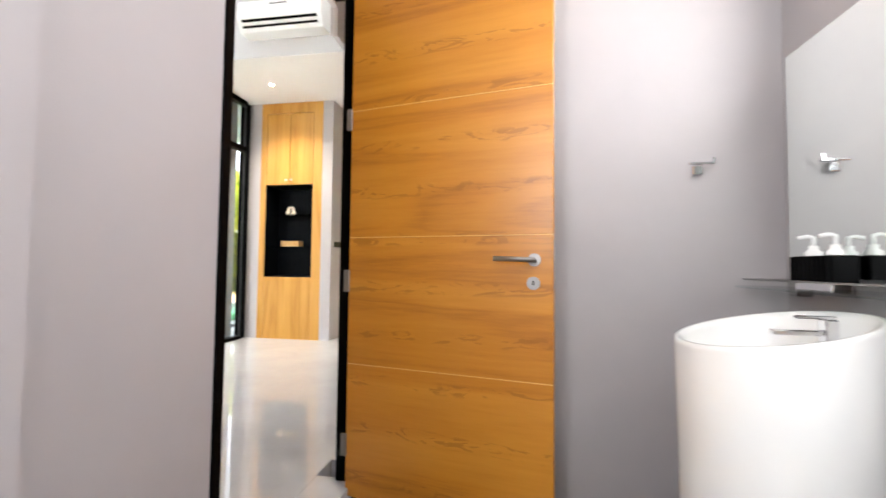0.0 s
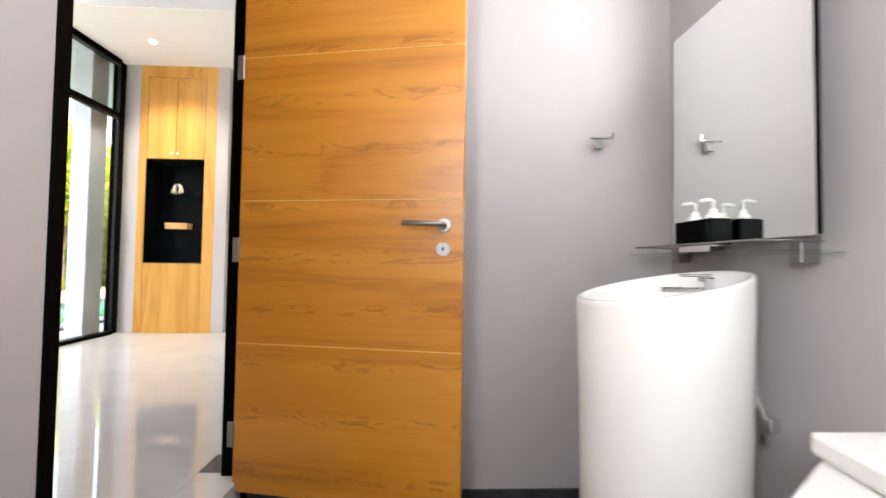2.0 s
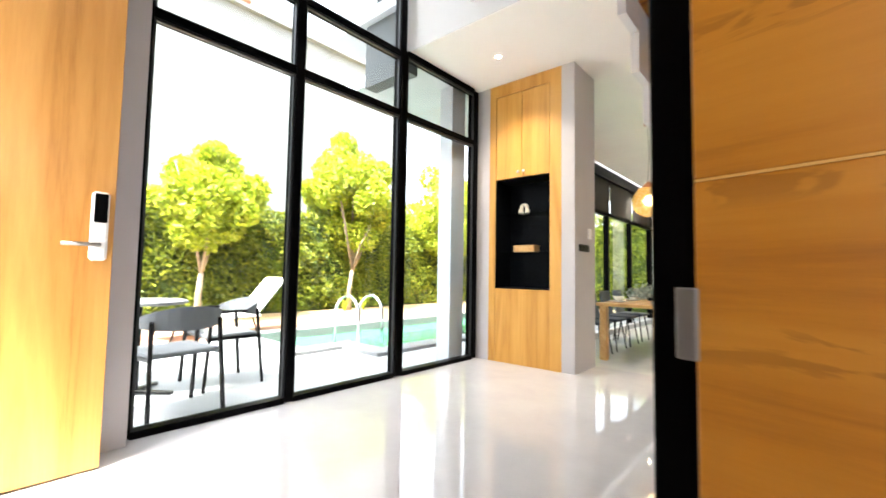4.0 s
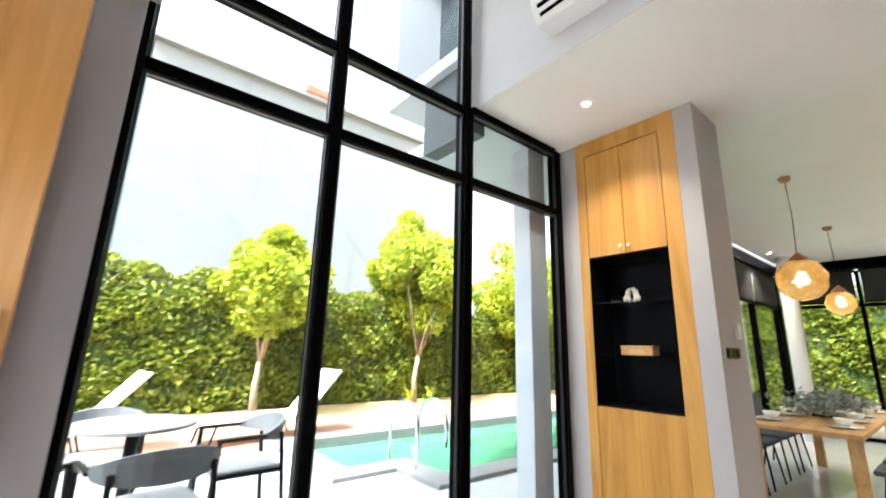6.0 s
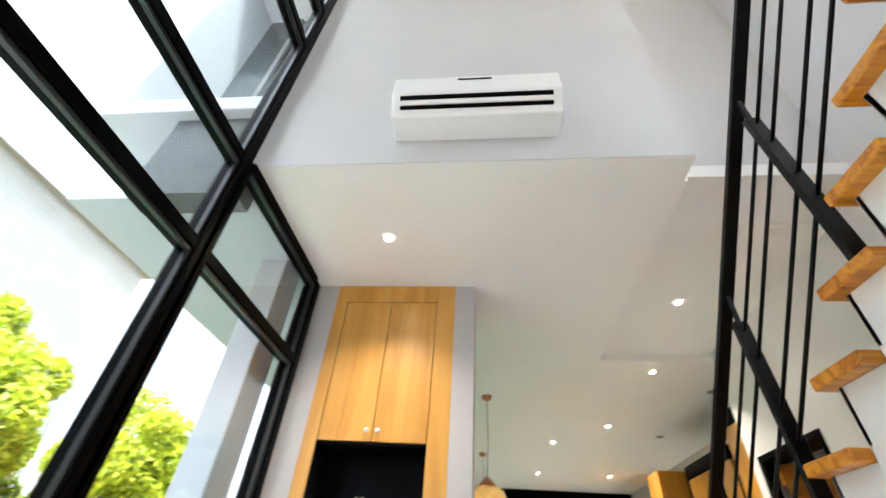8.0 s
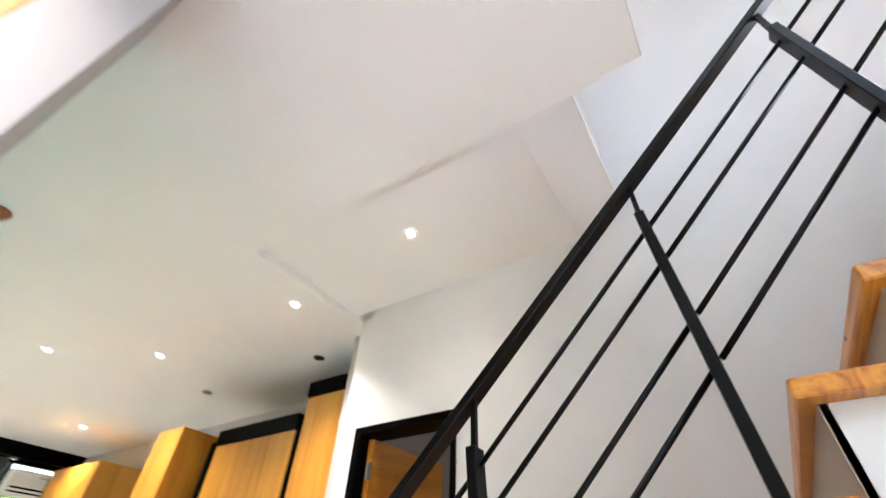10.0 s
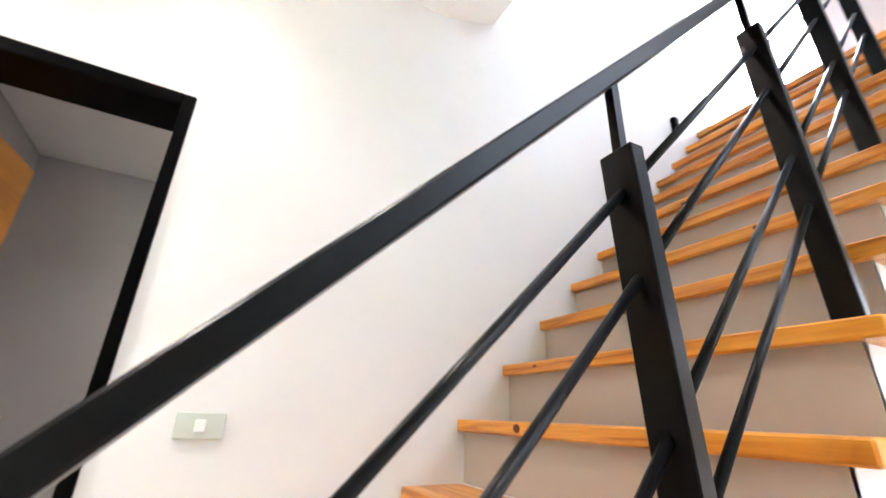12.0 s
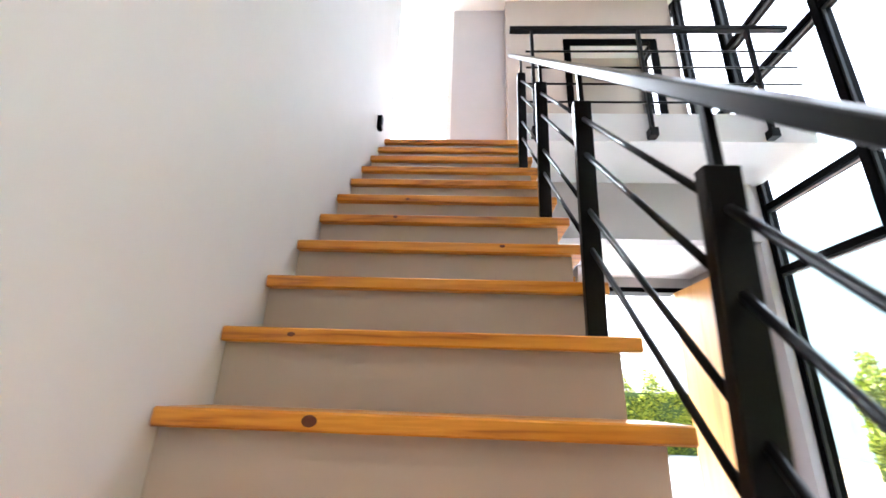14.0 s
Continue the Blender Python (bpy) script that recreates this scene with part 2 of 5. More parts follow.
M_CHAIR = speckle("slate_chair_fabric", (0.03, 0.045, 0.065), (0.055, 0.075, 0.10), 90, 0.7, 0.3)
M_GREYLEAF = leaf_mat("dusty_leaf", (0.10, 0.13, 0.12), (0.2, 0.24, 0.22), (0.34, 0.38, 0.35))
M_COPPER, _, _ = mat_new("copper", (0.50, 0.22, 0.12), 0.3, 1.0)
M_AMBER, ant, ab = mat_new("amber_crackle_glass", (0.95, 0.62, 0.16), 0.12)
ab.inputs["Transmission Weight"].default_value = 0.5
aco = coords(ant)
avo = node(ant, "ShaderNodeTexVoronoi", Scale=28.0)
ant.links.new(aco, avo.inputs["Vector"])
ant.links.new(ramp(ant, avo.outputs[0], [(0.0, (1.0, 0.90, 0.62)), (0.6, (0.97, 0.70, 0.28))]), ab.inputs["Base Color"])
bump(ant, ab, avo.outputs[0], 0.6, 0.01)
M_BULBWARM = glow("warm_bulb", (1.0, 0.8, 0.5), 3.0)
M_BULB = glow("lamp_disc", (1.0, 0.86, 0.62), 18.0)


# ---- mesh helpers ----
BASE = {}


def thing(name, m, label, category, group="", kind="", local=False):
    """An empty at a thing's base. Its parts are written in world places, or with local in the thing's own."""
    ob = new(name)
    ob.empty_display_size = 0.1
    ob.matrix_world = m if isinstance(m, Matrix) else Matrix.Translation(m)
    BASE[ob.name] = Matrix.Identity(4) if local else ob.matrix_world.inverted()
    return tagged(ob, label, category, group, kind)


def mesh_of(name, bm, mat, smooth=False):
    me = bpy.data.meshes.new(name)
    bmesh.ops.recalc_face_normals(bm, faces=bm.faces)
    bm.to_mesh(me)
    bm.free()
    me.materials.append(mat)
    if smooth:
        me.polygons.foreach_set("use_smooth", [True] * len(me.polygons))
    return me


def part(name, bm, mat, parent, label="", smooth=False):
    """One mesh object under a thing or a part."""
    ob = new(name, mesh_of(name, bm, mat, smooth))
    ob.parent = parent
    ob.matrix_parent_inverse = BASE.get(parent.name, Matrix.Identity(4))
    if label:
        ob["label"] = label
    return ob


def solo(name, bm, mat, label, category, group="", kind="", smooth=False):
    """A thing or a piece of the setting that is one mesh."""
    return tagged(new(name, mesh_of(name, bm, mat, smooth)), label, category, group, kind)


def setting(name, bm, mat, label, category):
    return solo(name, bm, mat, label, category, kind="structure")


def box(bm, x0, x1, y0, y1, z0, z1, bevel=0.0, turn=None, seg=1):
    x0, x1, y0, y1, z0, z1 = min(x0, x1), max(x0, x1), min(y0, y1), max(y0, y1), min(z0, z1), max(z0, z1)
    m = Matrix.Translation(((x0 + x1) / 2, (y0 + y1) / 2, (z0 + z1) / 2)) @ Matrix.Diagonal((x1 - x0, y1 - y0, z1 - z0, 1))
    made = bmesh.ops.create_cube(bm, size=1, matrix=m)["verts"]
    if bevel:
        edges = list({e for v in made for e in v.link_edges})
        made = bmesh.ops.bevel(bm, geom=edges, offset=bevel, segments=seg, affect="EDGES", profile=0.5)["verts"]
    if turn is not None:
        bmesh.ops.transform(bm, matrix=turn, verts=list(made))
    return bm


def boxes(*specs, bevel=0.0):
    bm = bmesh.new()
    for s in specs:
        box(bm, *s, bevel=bevel)
    return bm


def rod(bm, a, b, r, sides=12, r2=None, caps=True):
    a, b = Vector(a), Vector(b)
    d = b - a
    m = Matrix.Translation((a + b) / 2) @ d.to_track_quat("Z", "Y").to_matrix().to_4x4()
    bmesh.ops.create_cone(bm, cap_ends=caps, segments=sides, radius1=r, radius2=r if r2 is None else r2, depth=d.length, matrix=m)
    return bm


def bar(bm, a, b, w, h, bevel=0.002):
    """A rectangular bar from a to b, w across level and h deep."""
    a, b = Vector(a), Vector(b)
    d = (b - a).normalized()
    side = d.cross(Vector((0, 0, 1))).normalized() if abs(d.z) < 0.999 else Vector((1, 0, 0))
    up = side.cross(d)
    m = Matrix((side, d, up)).transposed().to_4x4()
    m.translation = (a + b) / 2
    n = (b - a).length
    return box(bm, -w / 2, w / 2, -n / 2, n / 2, -h / 2, h / 2, bevel, m)


def tube(bm, points, r, sides=8):
    """A round tube along points."""
    pts = [Vector(p) for p in points]
    rings = []
    prev = None
    for i, p in enumerate(pts):
        d = (pts[min(i + 1, len(pts) - 1)] - pts[max(i - 1, 0)]).normalized()
        if prev is None:
            prev = d.orthogonal().normalized()
        u = (prev - d * prev.dot(d)).normalized()
        v = d.cross(u)
        prev = u
        rr = r[i] if isinstance(r, (list, tuple)) else r
        rings.append([bm.verts.new(p + rr * (math.cos(k * math.tau / sides) * u + math.sin(k * math.tau / sides) * v)) for k in range(sides)])
    for a, b in zip(rings, rings[1:]):
        for k in range(sides):
            bm.faces.new((a[k], a[(k + 1) % sides], b[(k + 1) % sides], b[k]))
    bm.faces.new(rings[0][::-1])
    bm.faces.new(rings[-1])
    return bm


def lathe(bm, profile, centre=(0, 0, 0), sides=24, sx=1.0, sy=1.0):
    """A turned body from (radius, height) pairs."""
    c = Vector(centre)
    rings = [[bm.verts.new(c + Vector((r * sx * math.cos(k * math.tau / sides), r * sy * math.sin(k * math.tau / sides), z))) for k in range(sides)] for r, z in profile]
    for a, b in zip(rings, rings[1:]):
        for k in range(sides):
            bm.faces.new((a[k], a[(k + 1) % sides], b[(k + 1) % sides], b[k]))
    bm.faces.new(rings[0][::-1])
    bm.faces.new(rings[-1])
    return bm


# ---- the setting ----
XG, XS = -2.98, 0.155          # glass wall, stair wall
CEIL, UP = 2.93, 3.10          # hall ceiling, upper floor
TOP = 6.05                     # upper ceiling

# outdoors
setting("ground", boxes((-900, 900, -900, 900, -0.9, -0.5), (-10.9, -8.3, -4.0, 20.0, -0.5, -0.13)), M_SOIL, "dry sandy garden bed under the hedge", "ground")
setting("terrace", boxes((-6.55, XG - 0.06, -6.0, 4.90, -0.5, -0.10), (-4.80, XG - 0.06, 4.90, 5.60, -0.5, -0.10), (-4.10, XG - 0.06, 5.60, 14.0, -0.5, -0.10)), M_CONCRETE, "pale smooth concrete terrace beside the pool", "terrace")
setting("paving", boxes((-8.3, -6.55, -6.0, 4.90, -0.5, -0.104), (-8.3, -6.85, 4.90, 16.0, -0.5, -0.104)), M_PAVING, "salmon stone paving behind the pool", "paving")
setting("driveway", boxes((-9.0, 6.0, -14.0, 1.62, -0.5, -0.12)), M_CONCRETE, "pale concrete yard in front of the door", "yard")

# floors
setting("floor_hall", boxes((XG - 0.06, -0.50, 1.62, 3.1, -0.5, 0.0), (XG - 0.06, XS, 3.1, 6.49, -0.5, 0.0)), M_TILE, "glossy white tile floor of the hall", "floor")
setting("floor_dining", boxes((-3.3, 3.2, 6.49, 14.2, -0.5, -0.20), (XS, 3.2, 5.4, 6.49, -0.5, -0.2)), M_GREYTILE, "polished grey tile floor of the dining room", "floor")
setting("floor_bathroom", boxes((-0.41, 1.5, -1.5, 3.0, -0.43, -0.17)), M_DARKTILE, "dark slate tile floor of the bathroom", "floor")

# bathroom
setting("wall_bath_mirror", boxes((1.33, 1.48, -1.5, 3.1, -0.42, 1.70), (1.33, 1.48, -1.5, 1.55, 1.70, 2.6), (1.33, 1.48, 2.50, 3.1, 1.70, 2.6), (1.33, 1.48, 1.55, 2.50, 2.40, 2.6)), M_BATH, "grey painted bathroom wall behind the basin", "wall")
setting("wall_bath_end", boxes((-0.405, 1.33, 2.95, 3.10, -0.42, 3.08)), M_BATH, "grey painted bathroom wall beside the door", "wall")
setting("wall_bath_door", boxes((-0.45, -0.41, 1.67, 2.17, -0.42, 3.08), (-0.45, -0.41, 2.17, 2.95, 2.14, 3.08), (-0.50, -0.30, -1.5, 1.67, -0.42, 2.6)), M_BATH, "grey painted wall with the bathroom doorway", "wall")
setting("wall_bath_back", boxes((-0.30, 1.33, -1.65, -1.5, -0.42, 2.6)), M_BATH, "grey painted wall of the shower", "wall")
setting("ceiling_bath", boxes((-0.50, 1.48, -1.5, 3.1, 2.6, 2.7)), M_CEIL, "white painted bathroom ceiling", "ceiling")
setting("baseboard_bath", boxes((-0.31, 1.33, 2.94, 2.955, -0.17, -0.07)), M_DARKTILE, "dark slate tile skirting of the bathroom", "skirting")

# hall: right side under the stair and the stair wall
setting("wall_stair", boxes((XS, XS + 0.15, 3.32, 6.281, -0.42, TOP), (XS, XS + 0.15, 3.10, 3.32, -0.42, UP - 0.04), (XS, XS + 0.15, 6.281, 6.99, 2.14, TOP), (XS, XS + 0.15, 6.99, 7.105, -0.42, TOP)), M_WHITE, "white painted wall along the stair", "wall")
setting("wall_entry", boxes((-1.70, -0.50, 1.65, 1.80, -0.42, 2.57), (-2.78, -1.70, 1.65, 1.80, 2.45, 2.57), (XG, -2.78, 1.65, 1.80, -0.42, 2.57)), M_GREY, "grey painted wall with the front door opening", "wall")
setting("wall_entry_side", boxes((XG - 0.06, XG + 0.12, 1.65, 2.89, -0.42, UP)), M_GREY, "grey painted wall beside the front door", "wall")
setting("wall_entry_stub", boxes((-1.68, -1.57, 1.80, 2.20, 0.0, 2.57)), M_GREY, "grey painted wall end beside the cupboard", "wall")
setting("ceiling_entry", boxes((XG, -0.45, 1.65, 2.80, 2.57, 2.65)), M_CEIL, "white painted ceiling of the entry", "ceiling")
setting("beam_gallery", boxes((XG + 0.12, -0.45, 2.80, 2.93, 2.57, 3.085)), M_GREY, "pale grey painted beam under the gallery", "beam")
setting("slab_gallery", boxes((XG + 0.03, -0.87, 1.2, 3.54, 3.09, 3.33)), M_WHITE, "white painted edge of the gallery floor", "slab")

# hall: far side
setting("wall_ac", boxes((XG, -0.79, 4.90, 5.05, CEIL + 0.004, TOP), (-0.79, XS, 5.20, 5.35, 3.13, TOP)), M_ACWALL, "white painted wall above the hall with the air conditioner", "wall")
setting("ceiling_hall", boxes((XG, -0.79, 4.905, 14.2, CEIL, CEIL + 0.15), (-0.79, XS, 7.17, 14.2, CEIL, CEIL + 0.15), (XS, 3.2, 6.99, 14.2, CEIL, CEIL + 0.15), (-0.78, XS, 5.45, 7.18, 2.992, 3.1), (-0.79, -0.77, 5.06, 7.17, CEIL + 0.003, 3.1), (-0.77, XS, 7.16, 7.17, CEIL + 0.003, 3.0)), M_CEIL, "white painted ceiling with a shallow recess", "ceiling")
slope = bmesh.new()
corner = [[slope.verts.new((x, y, z)) for y, z in ((5.449, 2.993), (5.194, 3.098), (5.194, 3.13), (5.449, 3.13))] for x in (-0.79, XS)]
for k in range(4):
    slope.faces.new((corner[0][k], corner[0][(k + 1) % 4], corner[1][(k + 1) % 4], corner[1][k]))
slope.faces.new(corner[0]), slope.faces.new(corner[1][::-1])
# floor edge in a whiter paint than the wall, for the window light on it
setting("fascia_stair", boxes((-0.79, XS, 5.185, 5.199, 3.10, 3.19)), M_CEIL, "white floor edge above the stair, brightened for window light", "fascia")
setting("ceiling_slope", slope, M_CEIL, "white sloping edge of the ceiling recess", "ceiling")
setting("ceiling_upper", boxes((XG - 0.06, 1.2, 1.0, 5.3, TOP, TOP + 0.12)), M_CEIL, "white painted ceiling of the upper floor", "ceiling")
setting("wall_pillar", boxes((-1.975, -1.845, 6.0, 6.49, 0.0, CEIL), (XG, -2.80, 6.0, 6.40, 0.0, CEIL), (-2.80, -1.975, 6.36, 6.42, 0.0, CEIL)), M_GREY, "grey painted end wall around the built-in cupboard", "wall")

# upper floor
setting("wall_upper_back", boxes((XG - 0.06, -0.275, 1.05, 1.195, UP, TOP), (0.85, 1.15, 1.95, 2.05, UP, TOP)), M_GREY, "grey painted back wall of the upper floor", "wall")
setting("wall_landing", boxes((1.0, 1.15, 2.05, 3.47, UP, TOP), (XS + 0.15, 1.0, 3.32, 3.47, UP, TOP)), M_WHITE, "white painted wall of the stair landing", "wall")
setting("wall_upper_side", boxes((XG - 0.05, XG + 0.05, 1.05, 1.3, UP, TOP)), M_GREY, "grey painted corner of the upper floor", "wall")
setting("wall_upper_block", boxes((-0.92, -0.277, 1.2, 2.08, UP, 5.38), (-0.92, -0.279, 1.2, 2.06, 5.381, TOP)), M_GREY, "grey painted stepped block beside the stair head", "wall")


def glazing(name, label, x, y_posts, z_bars, skip=()):
    """A black aluminium glass wall in the plane x, with posts, transoms and panes as parts."""
    g = thing(name, (x, y_posts[0], 0), label, "glass wall", kind="structure")
    for k, y in enumerate(y_posts):
        part("post", boxes((x - 0.05, x + 0.05, y - 0.03, y + 0.03, z_bars[0], z_bars[-1]), bevel=0.003), M_BLACK, g)
    for y0, y1 in zip(y_posts, y_posts[1:]):
        for z in z_bars:
            part("transom", boxes((x - 0.045, x + 0.045, y0 + 0.03, y1 - 0.03, z - 0.028, z + 0.028), bevel=0.003), M_BLACK, g)
        for z in z_bars[1:]:
            part("glazing_bead", boxes((x + 0.010, x + 0.034, y0 + 0.032, y1 - 0.032, z - 0.046, z - 0.0285), bevel=0.002), M_BEAD, g, "grey aluminium glazing bead")
        for z0, z1 in zip(z_bars, z_bars[1:]):
            for yy in (y0 + 0.0305, y1 - 0.0455):
                part("glazing_bead", boxes((x + 0.010, x + 0.034, yy, yy + 0.015, z0 + 0.03, z1 - 0.047), bevel=0.002), M_BEAD, g, "grey aluminium glazing bead")
            p = part("pane", boxes((x - 0.006, x + 0.006, y0 + 0.028, y1 - 0.028, z0 + 0.026, z1 - 0.026)), M_GLASS, g)
            p.visible_shadow = False
    return g


glazing("window_1", "tall black-framed glass wall facing the pool", XG, (2.89, 3.815, 4.82), (0.01, 2.33, 2.87, 4.03, 4.56, 5.95))
glazing("window_2", "black-framed glass door and fanlight to the terrace", XG, (4.85, 5.93), (0.01, 2.33, 2.905))
glazing("window_3", "black-framed gallery window above the front door", XG, (1.3, 2.25, 2.90), (3.36, 4.03, 5.95))

# ---- stair ----
GO, RISE = 0.1814, 0.1825
stair = thing("staircase", (-0.35, 5.4, 0), "steep staircase with pine treads and taupe risers against a white wall", "staircase", kind="structure")


def tread_line(i):
    return 5.351 - GO * i, 1.2703 + RISE * i


for i in range(-6, 10):
    y, z = tread_line(i)
    below = tread_line(i - 1)[1] if i > -6 else 0.0
    part("tread", boxes((-0.86, XS - 0.001, y - GO - 0.02, y, z - 0.036, z), bevel=0.004), M_PINE, stair)
    part("riser", boxes((-0.815, XS - 0.001, y - 0.045, y - 0.03, below, z - 0.036)), M_RISER, stair)
setting("floor_upper", boxes((-0.86, 1.0, 1.95, tread_line(10)[0], UP - 0.036, UP - 0.004)), M_PINE, "pine boards of the upper floor", "floor")
part("riser", boxes((-0.815, XS - 0.001, tread_line(10)[0] - 0.045, tread_line(10)[0] - 0.03, tread_line(9)[1], UP - 0.037)), M_RISER, stair)
side = bmesh.new()
for i in range(-6, 10):
    y, z = tread_line(i)
    box(side, -0.815, -0.78, y - GO - 0.03, y - 0.032, max(0.0, z - 0.36), z - 0.037)
part("stringer", side, M_WHITE, stair, "white painted stair side")


def post_at(i):
    return tread_line(i)[0] - 0.061, tread_line(i)[1]


def line_z(y):
    return 1.2703 + (5.351 - y) * RISE / GO


rail = thing("stair_railing", (-0.80, 5.6, 0.9), "charcoal steel stair railing with a flat handrail and thin rods", "railing")
RX, LEAN = -0.787, 0.045
stops = [-5, -2, 1, 4, 7]
for i in stops:
    y, z = post_at(i)
    top = line_z(y) + 0.654
    part("post", bar(bmesh.new(), (RX, y - LEAN, z), (RX, y, top), 0.052, 0.026, 0.002), M_RAIL, rail)
    part("pin", boxes((RX - 0.007, RX + 0.007, y - 0.007, y + 0.007, top - 0.001, line_z(y) + 0.775)), M_RAIL, rail)
for a, b in zip(stops, stops[1:]):
    ya, yb = post_at(a)[0], post_at(b)[0]
    for d in (0.597, 0.472, 0.284, 0.163):
        back = LEAN * (1 - d / 0.654)
        part("rod", rod(bmesh.new(), (RX, ya - back - 0.012, line_z(ya - back - 0.012) + d), (RX, yb - back + 0.012, line_z(yb - back + 0.012) + d), 0.007, 8), M_RAIL, rail, smooth=True)
part("handrail", bar(bmesh.new(), (RX, 6.27, line_z(6.27) + 0.786), (RX, 3.60, line_z(3.60) + 0.786), 0.05, 0.026, 0.003), M_RAIL, rail)
knot_tread = stair.children[12]
kb = lathe(bmesh.new(), [(0.5, 0.0), (0.45, 0.6), (0.1, 0.8)], (0, 0, 0), 14)
bmesh.ops.transform(kb, matrix=pose(-0.152, 5.3512, 1.254, -90) @ Matrix.Diagonal((0.030, 0.022, 0.0012, 1)), verts=list(kb.verts))
part("knot", kb, M_KNOT, knot_tread, "dark brown knot in the pine")
for i, kx, kz in ((4, -0.158, -0.010), (3, -0.571, -0.012), (5, -0.177, -0.022), (1, -0.02, -0.016)):
    kb = lathe(bmesh.new(), [(0.5, 0.0), (0.45, 0.6), (0.1, 0.8)], (0, 0, 0), 12)
    bmesh.ops.transform(kb, matrix=pose(kx, tread_line(i)[0] + 0.0002, tread_line(i)[1] + kz, -90) @ Matrix.Diagonal((0.02, 0.011, 0.001, 1)), verts=list(kb.verts))
    part("knot", kb, M_KNOT, stair.children[12 + 2 * i], "dark brown knot in the pine")

gal = thing("gallery_railing", (-1.8, 3.55, UP), "black steel gallery railing with thin level rods", "railing")
for x in (-0.952, -1.783, -2.616):
    part("post", boxes((x - 0.012, x + 0.012, 3.56, 3.60, UP + 0.04, 4.075), bevel=0.002), M_RAIL, gal)
    part("foot", boxes((x - 0.03, x + 0.03, 3.541, 3.61, UP + 0.0, UP + 0.07), bevel=0.003), M_RAIL, gal)
for z in (3.877, 3.72, 3.565, 3.40):
    part("rod", rod(bmesh.new(), (-0.90, 3.58, z), (XG + 0.06, 3.58, z), 0.008, 8), M_RAIL, gal, smooth=True)
part("handrail", boxes((XG + 0.06, -0.78, 3.555, 3.605, 4.075, 4.115), bevel=0.004), M_RAIL, gal)

# ---- built-in cupboard with the black niche ----
cup = thing("display_cupboard", (-2.39, 6.2, 0), "oak built-in cupboard with a black display niche", "cupboard")
CY = 5.998
part("frame", boxes((-2.80, -2.72, CY, 6.36, 0.0, CEIL), (-2.095, -1.975, CY, 6.36, 0.0, CEIL), (-2.72, -2.095, CY, 6.36, 2.80, CEIL), bevel=0.002), M_OAK_V, cup)
part("lower_panel", boxes((-2.718, -2.097, CY + 0.004, 6.36, 0.0, 0.755), bevel=0.002), M_OAK_V, cup)
for x0, x1, k in ((-2.7155, -2.4105, -2.44), (-2.4055, -2.0995, -2.376)):
    d = part("door", boxes((x0, x1, CY + 0.003, CY + 0.020, 1.90, 2.7945), bevel=0.002), M_OAK_V, cup)
    part("knob", lathe(bmesh.new(), [(0.004, 0), (0.006, 0.012), (0.013, 0.02), (0.013, 0.027), (0.006, 0.031)], (0, 0, 0), 12), M_PLASTIC, d, "small white knob").matrix_world = pose(k, CY + 0.004, 1.955, 90)
# black sheet behind the doors that gives their gaps a painted shade
part("reveal", boxes((-2.719, -2.096, CY + 0.0205, CY + 0.030, 1.901, 2.799)), M_BLACK, cup, "black backing for the shade in the door gaps")
part("niche_back", boxes((-2.72, -2.095, 6.30, 6.34, 0.75, 1.90)), M_DARKPAINT, cup, "black lacquered back of the niche")
part("niche_side", boxes((-2.722, -2.716, CY + 0.005, 6.30, 0.755, 1.898)), M_DARKPAINT, cup)
part("niche_side", boxes((-2.099, -2.093, CY + 0.005, 6.30, 0.755, 1.898)), M_DARKPAINT, cup)
part("niche_top", boxes((-2.716, -2.099, CY + 0.031, 6.30, 1.89, 1.899)), M_DARKPAINT, cup)
part("niche_floor", boxes((-2.716, -2.099, CY + 0.005, 6.30, 0.756, 0.766)), M_DARKPAINT, cup)

# ---- bathroom door leaf ----
LEAF = pose(-0.335, 2.918, 0, 0, 0, -11.5)
bdoor = thing("door_1", LEAF, "open oak veneer bathroom door with shallow grooves", "door", kind="structure", local=True)
leafbm = bmesh.new()
zs = [-0.035, 0.50, 1.02, 1.555, 2.06]
for z0, z1 in zip(zs, zs[1:]):
    box(leafbm, 0.0, 0.83, -0.04, 0.0, z0 + 0.0015, z1 - 0.0015, 0.002)
box(leafbm, 0.002, 0.828, -0.039, -0.001, -0.03, 2.05)
part("leaf", leafbm, M_OAK_H, bdoor)
for z in zs[1:-1]:
    part("inlay", boxes((0.001, 0.829, -0.0403, 0.0003, z - 0.0015, z + 0.0015)), M_INLAY, bdoor, "thin pale oak inlay line")
setting("door_frame_bath", boxes((-0.45, -0.404, 2.17, 2.205, -0.17, 2.14), (-0.405, -0.312, 2.925, 2.949, -0.17, 2.14), (-0.45, -0.404, 2.205, 2.925, 2.07, 2.14), bevel=0.003), M_BLACK, "black painted door frame of the bathroom", "door frame")
setting("threshold_bath", boxes((-0.50, -0.33, 2.17, 2.95, -0.42, -0.002)), M_TILE, "white tile edge at the bathroom doorway", "threshold")

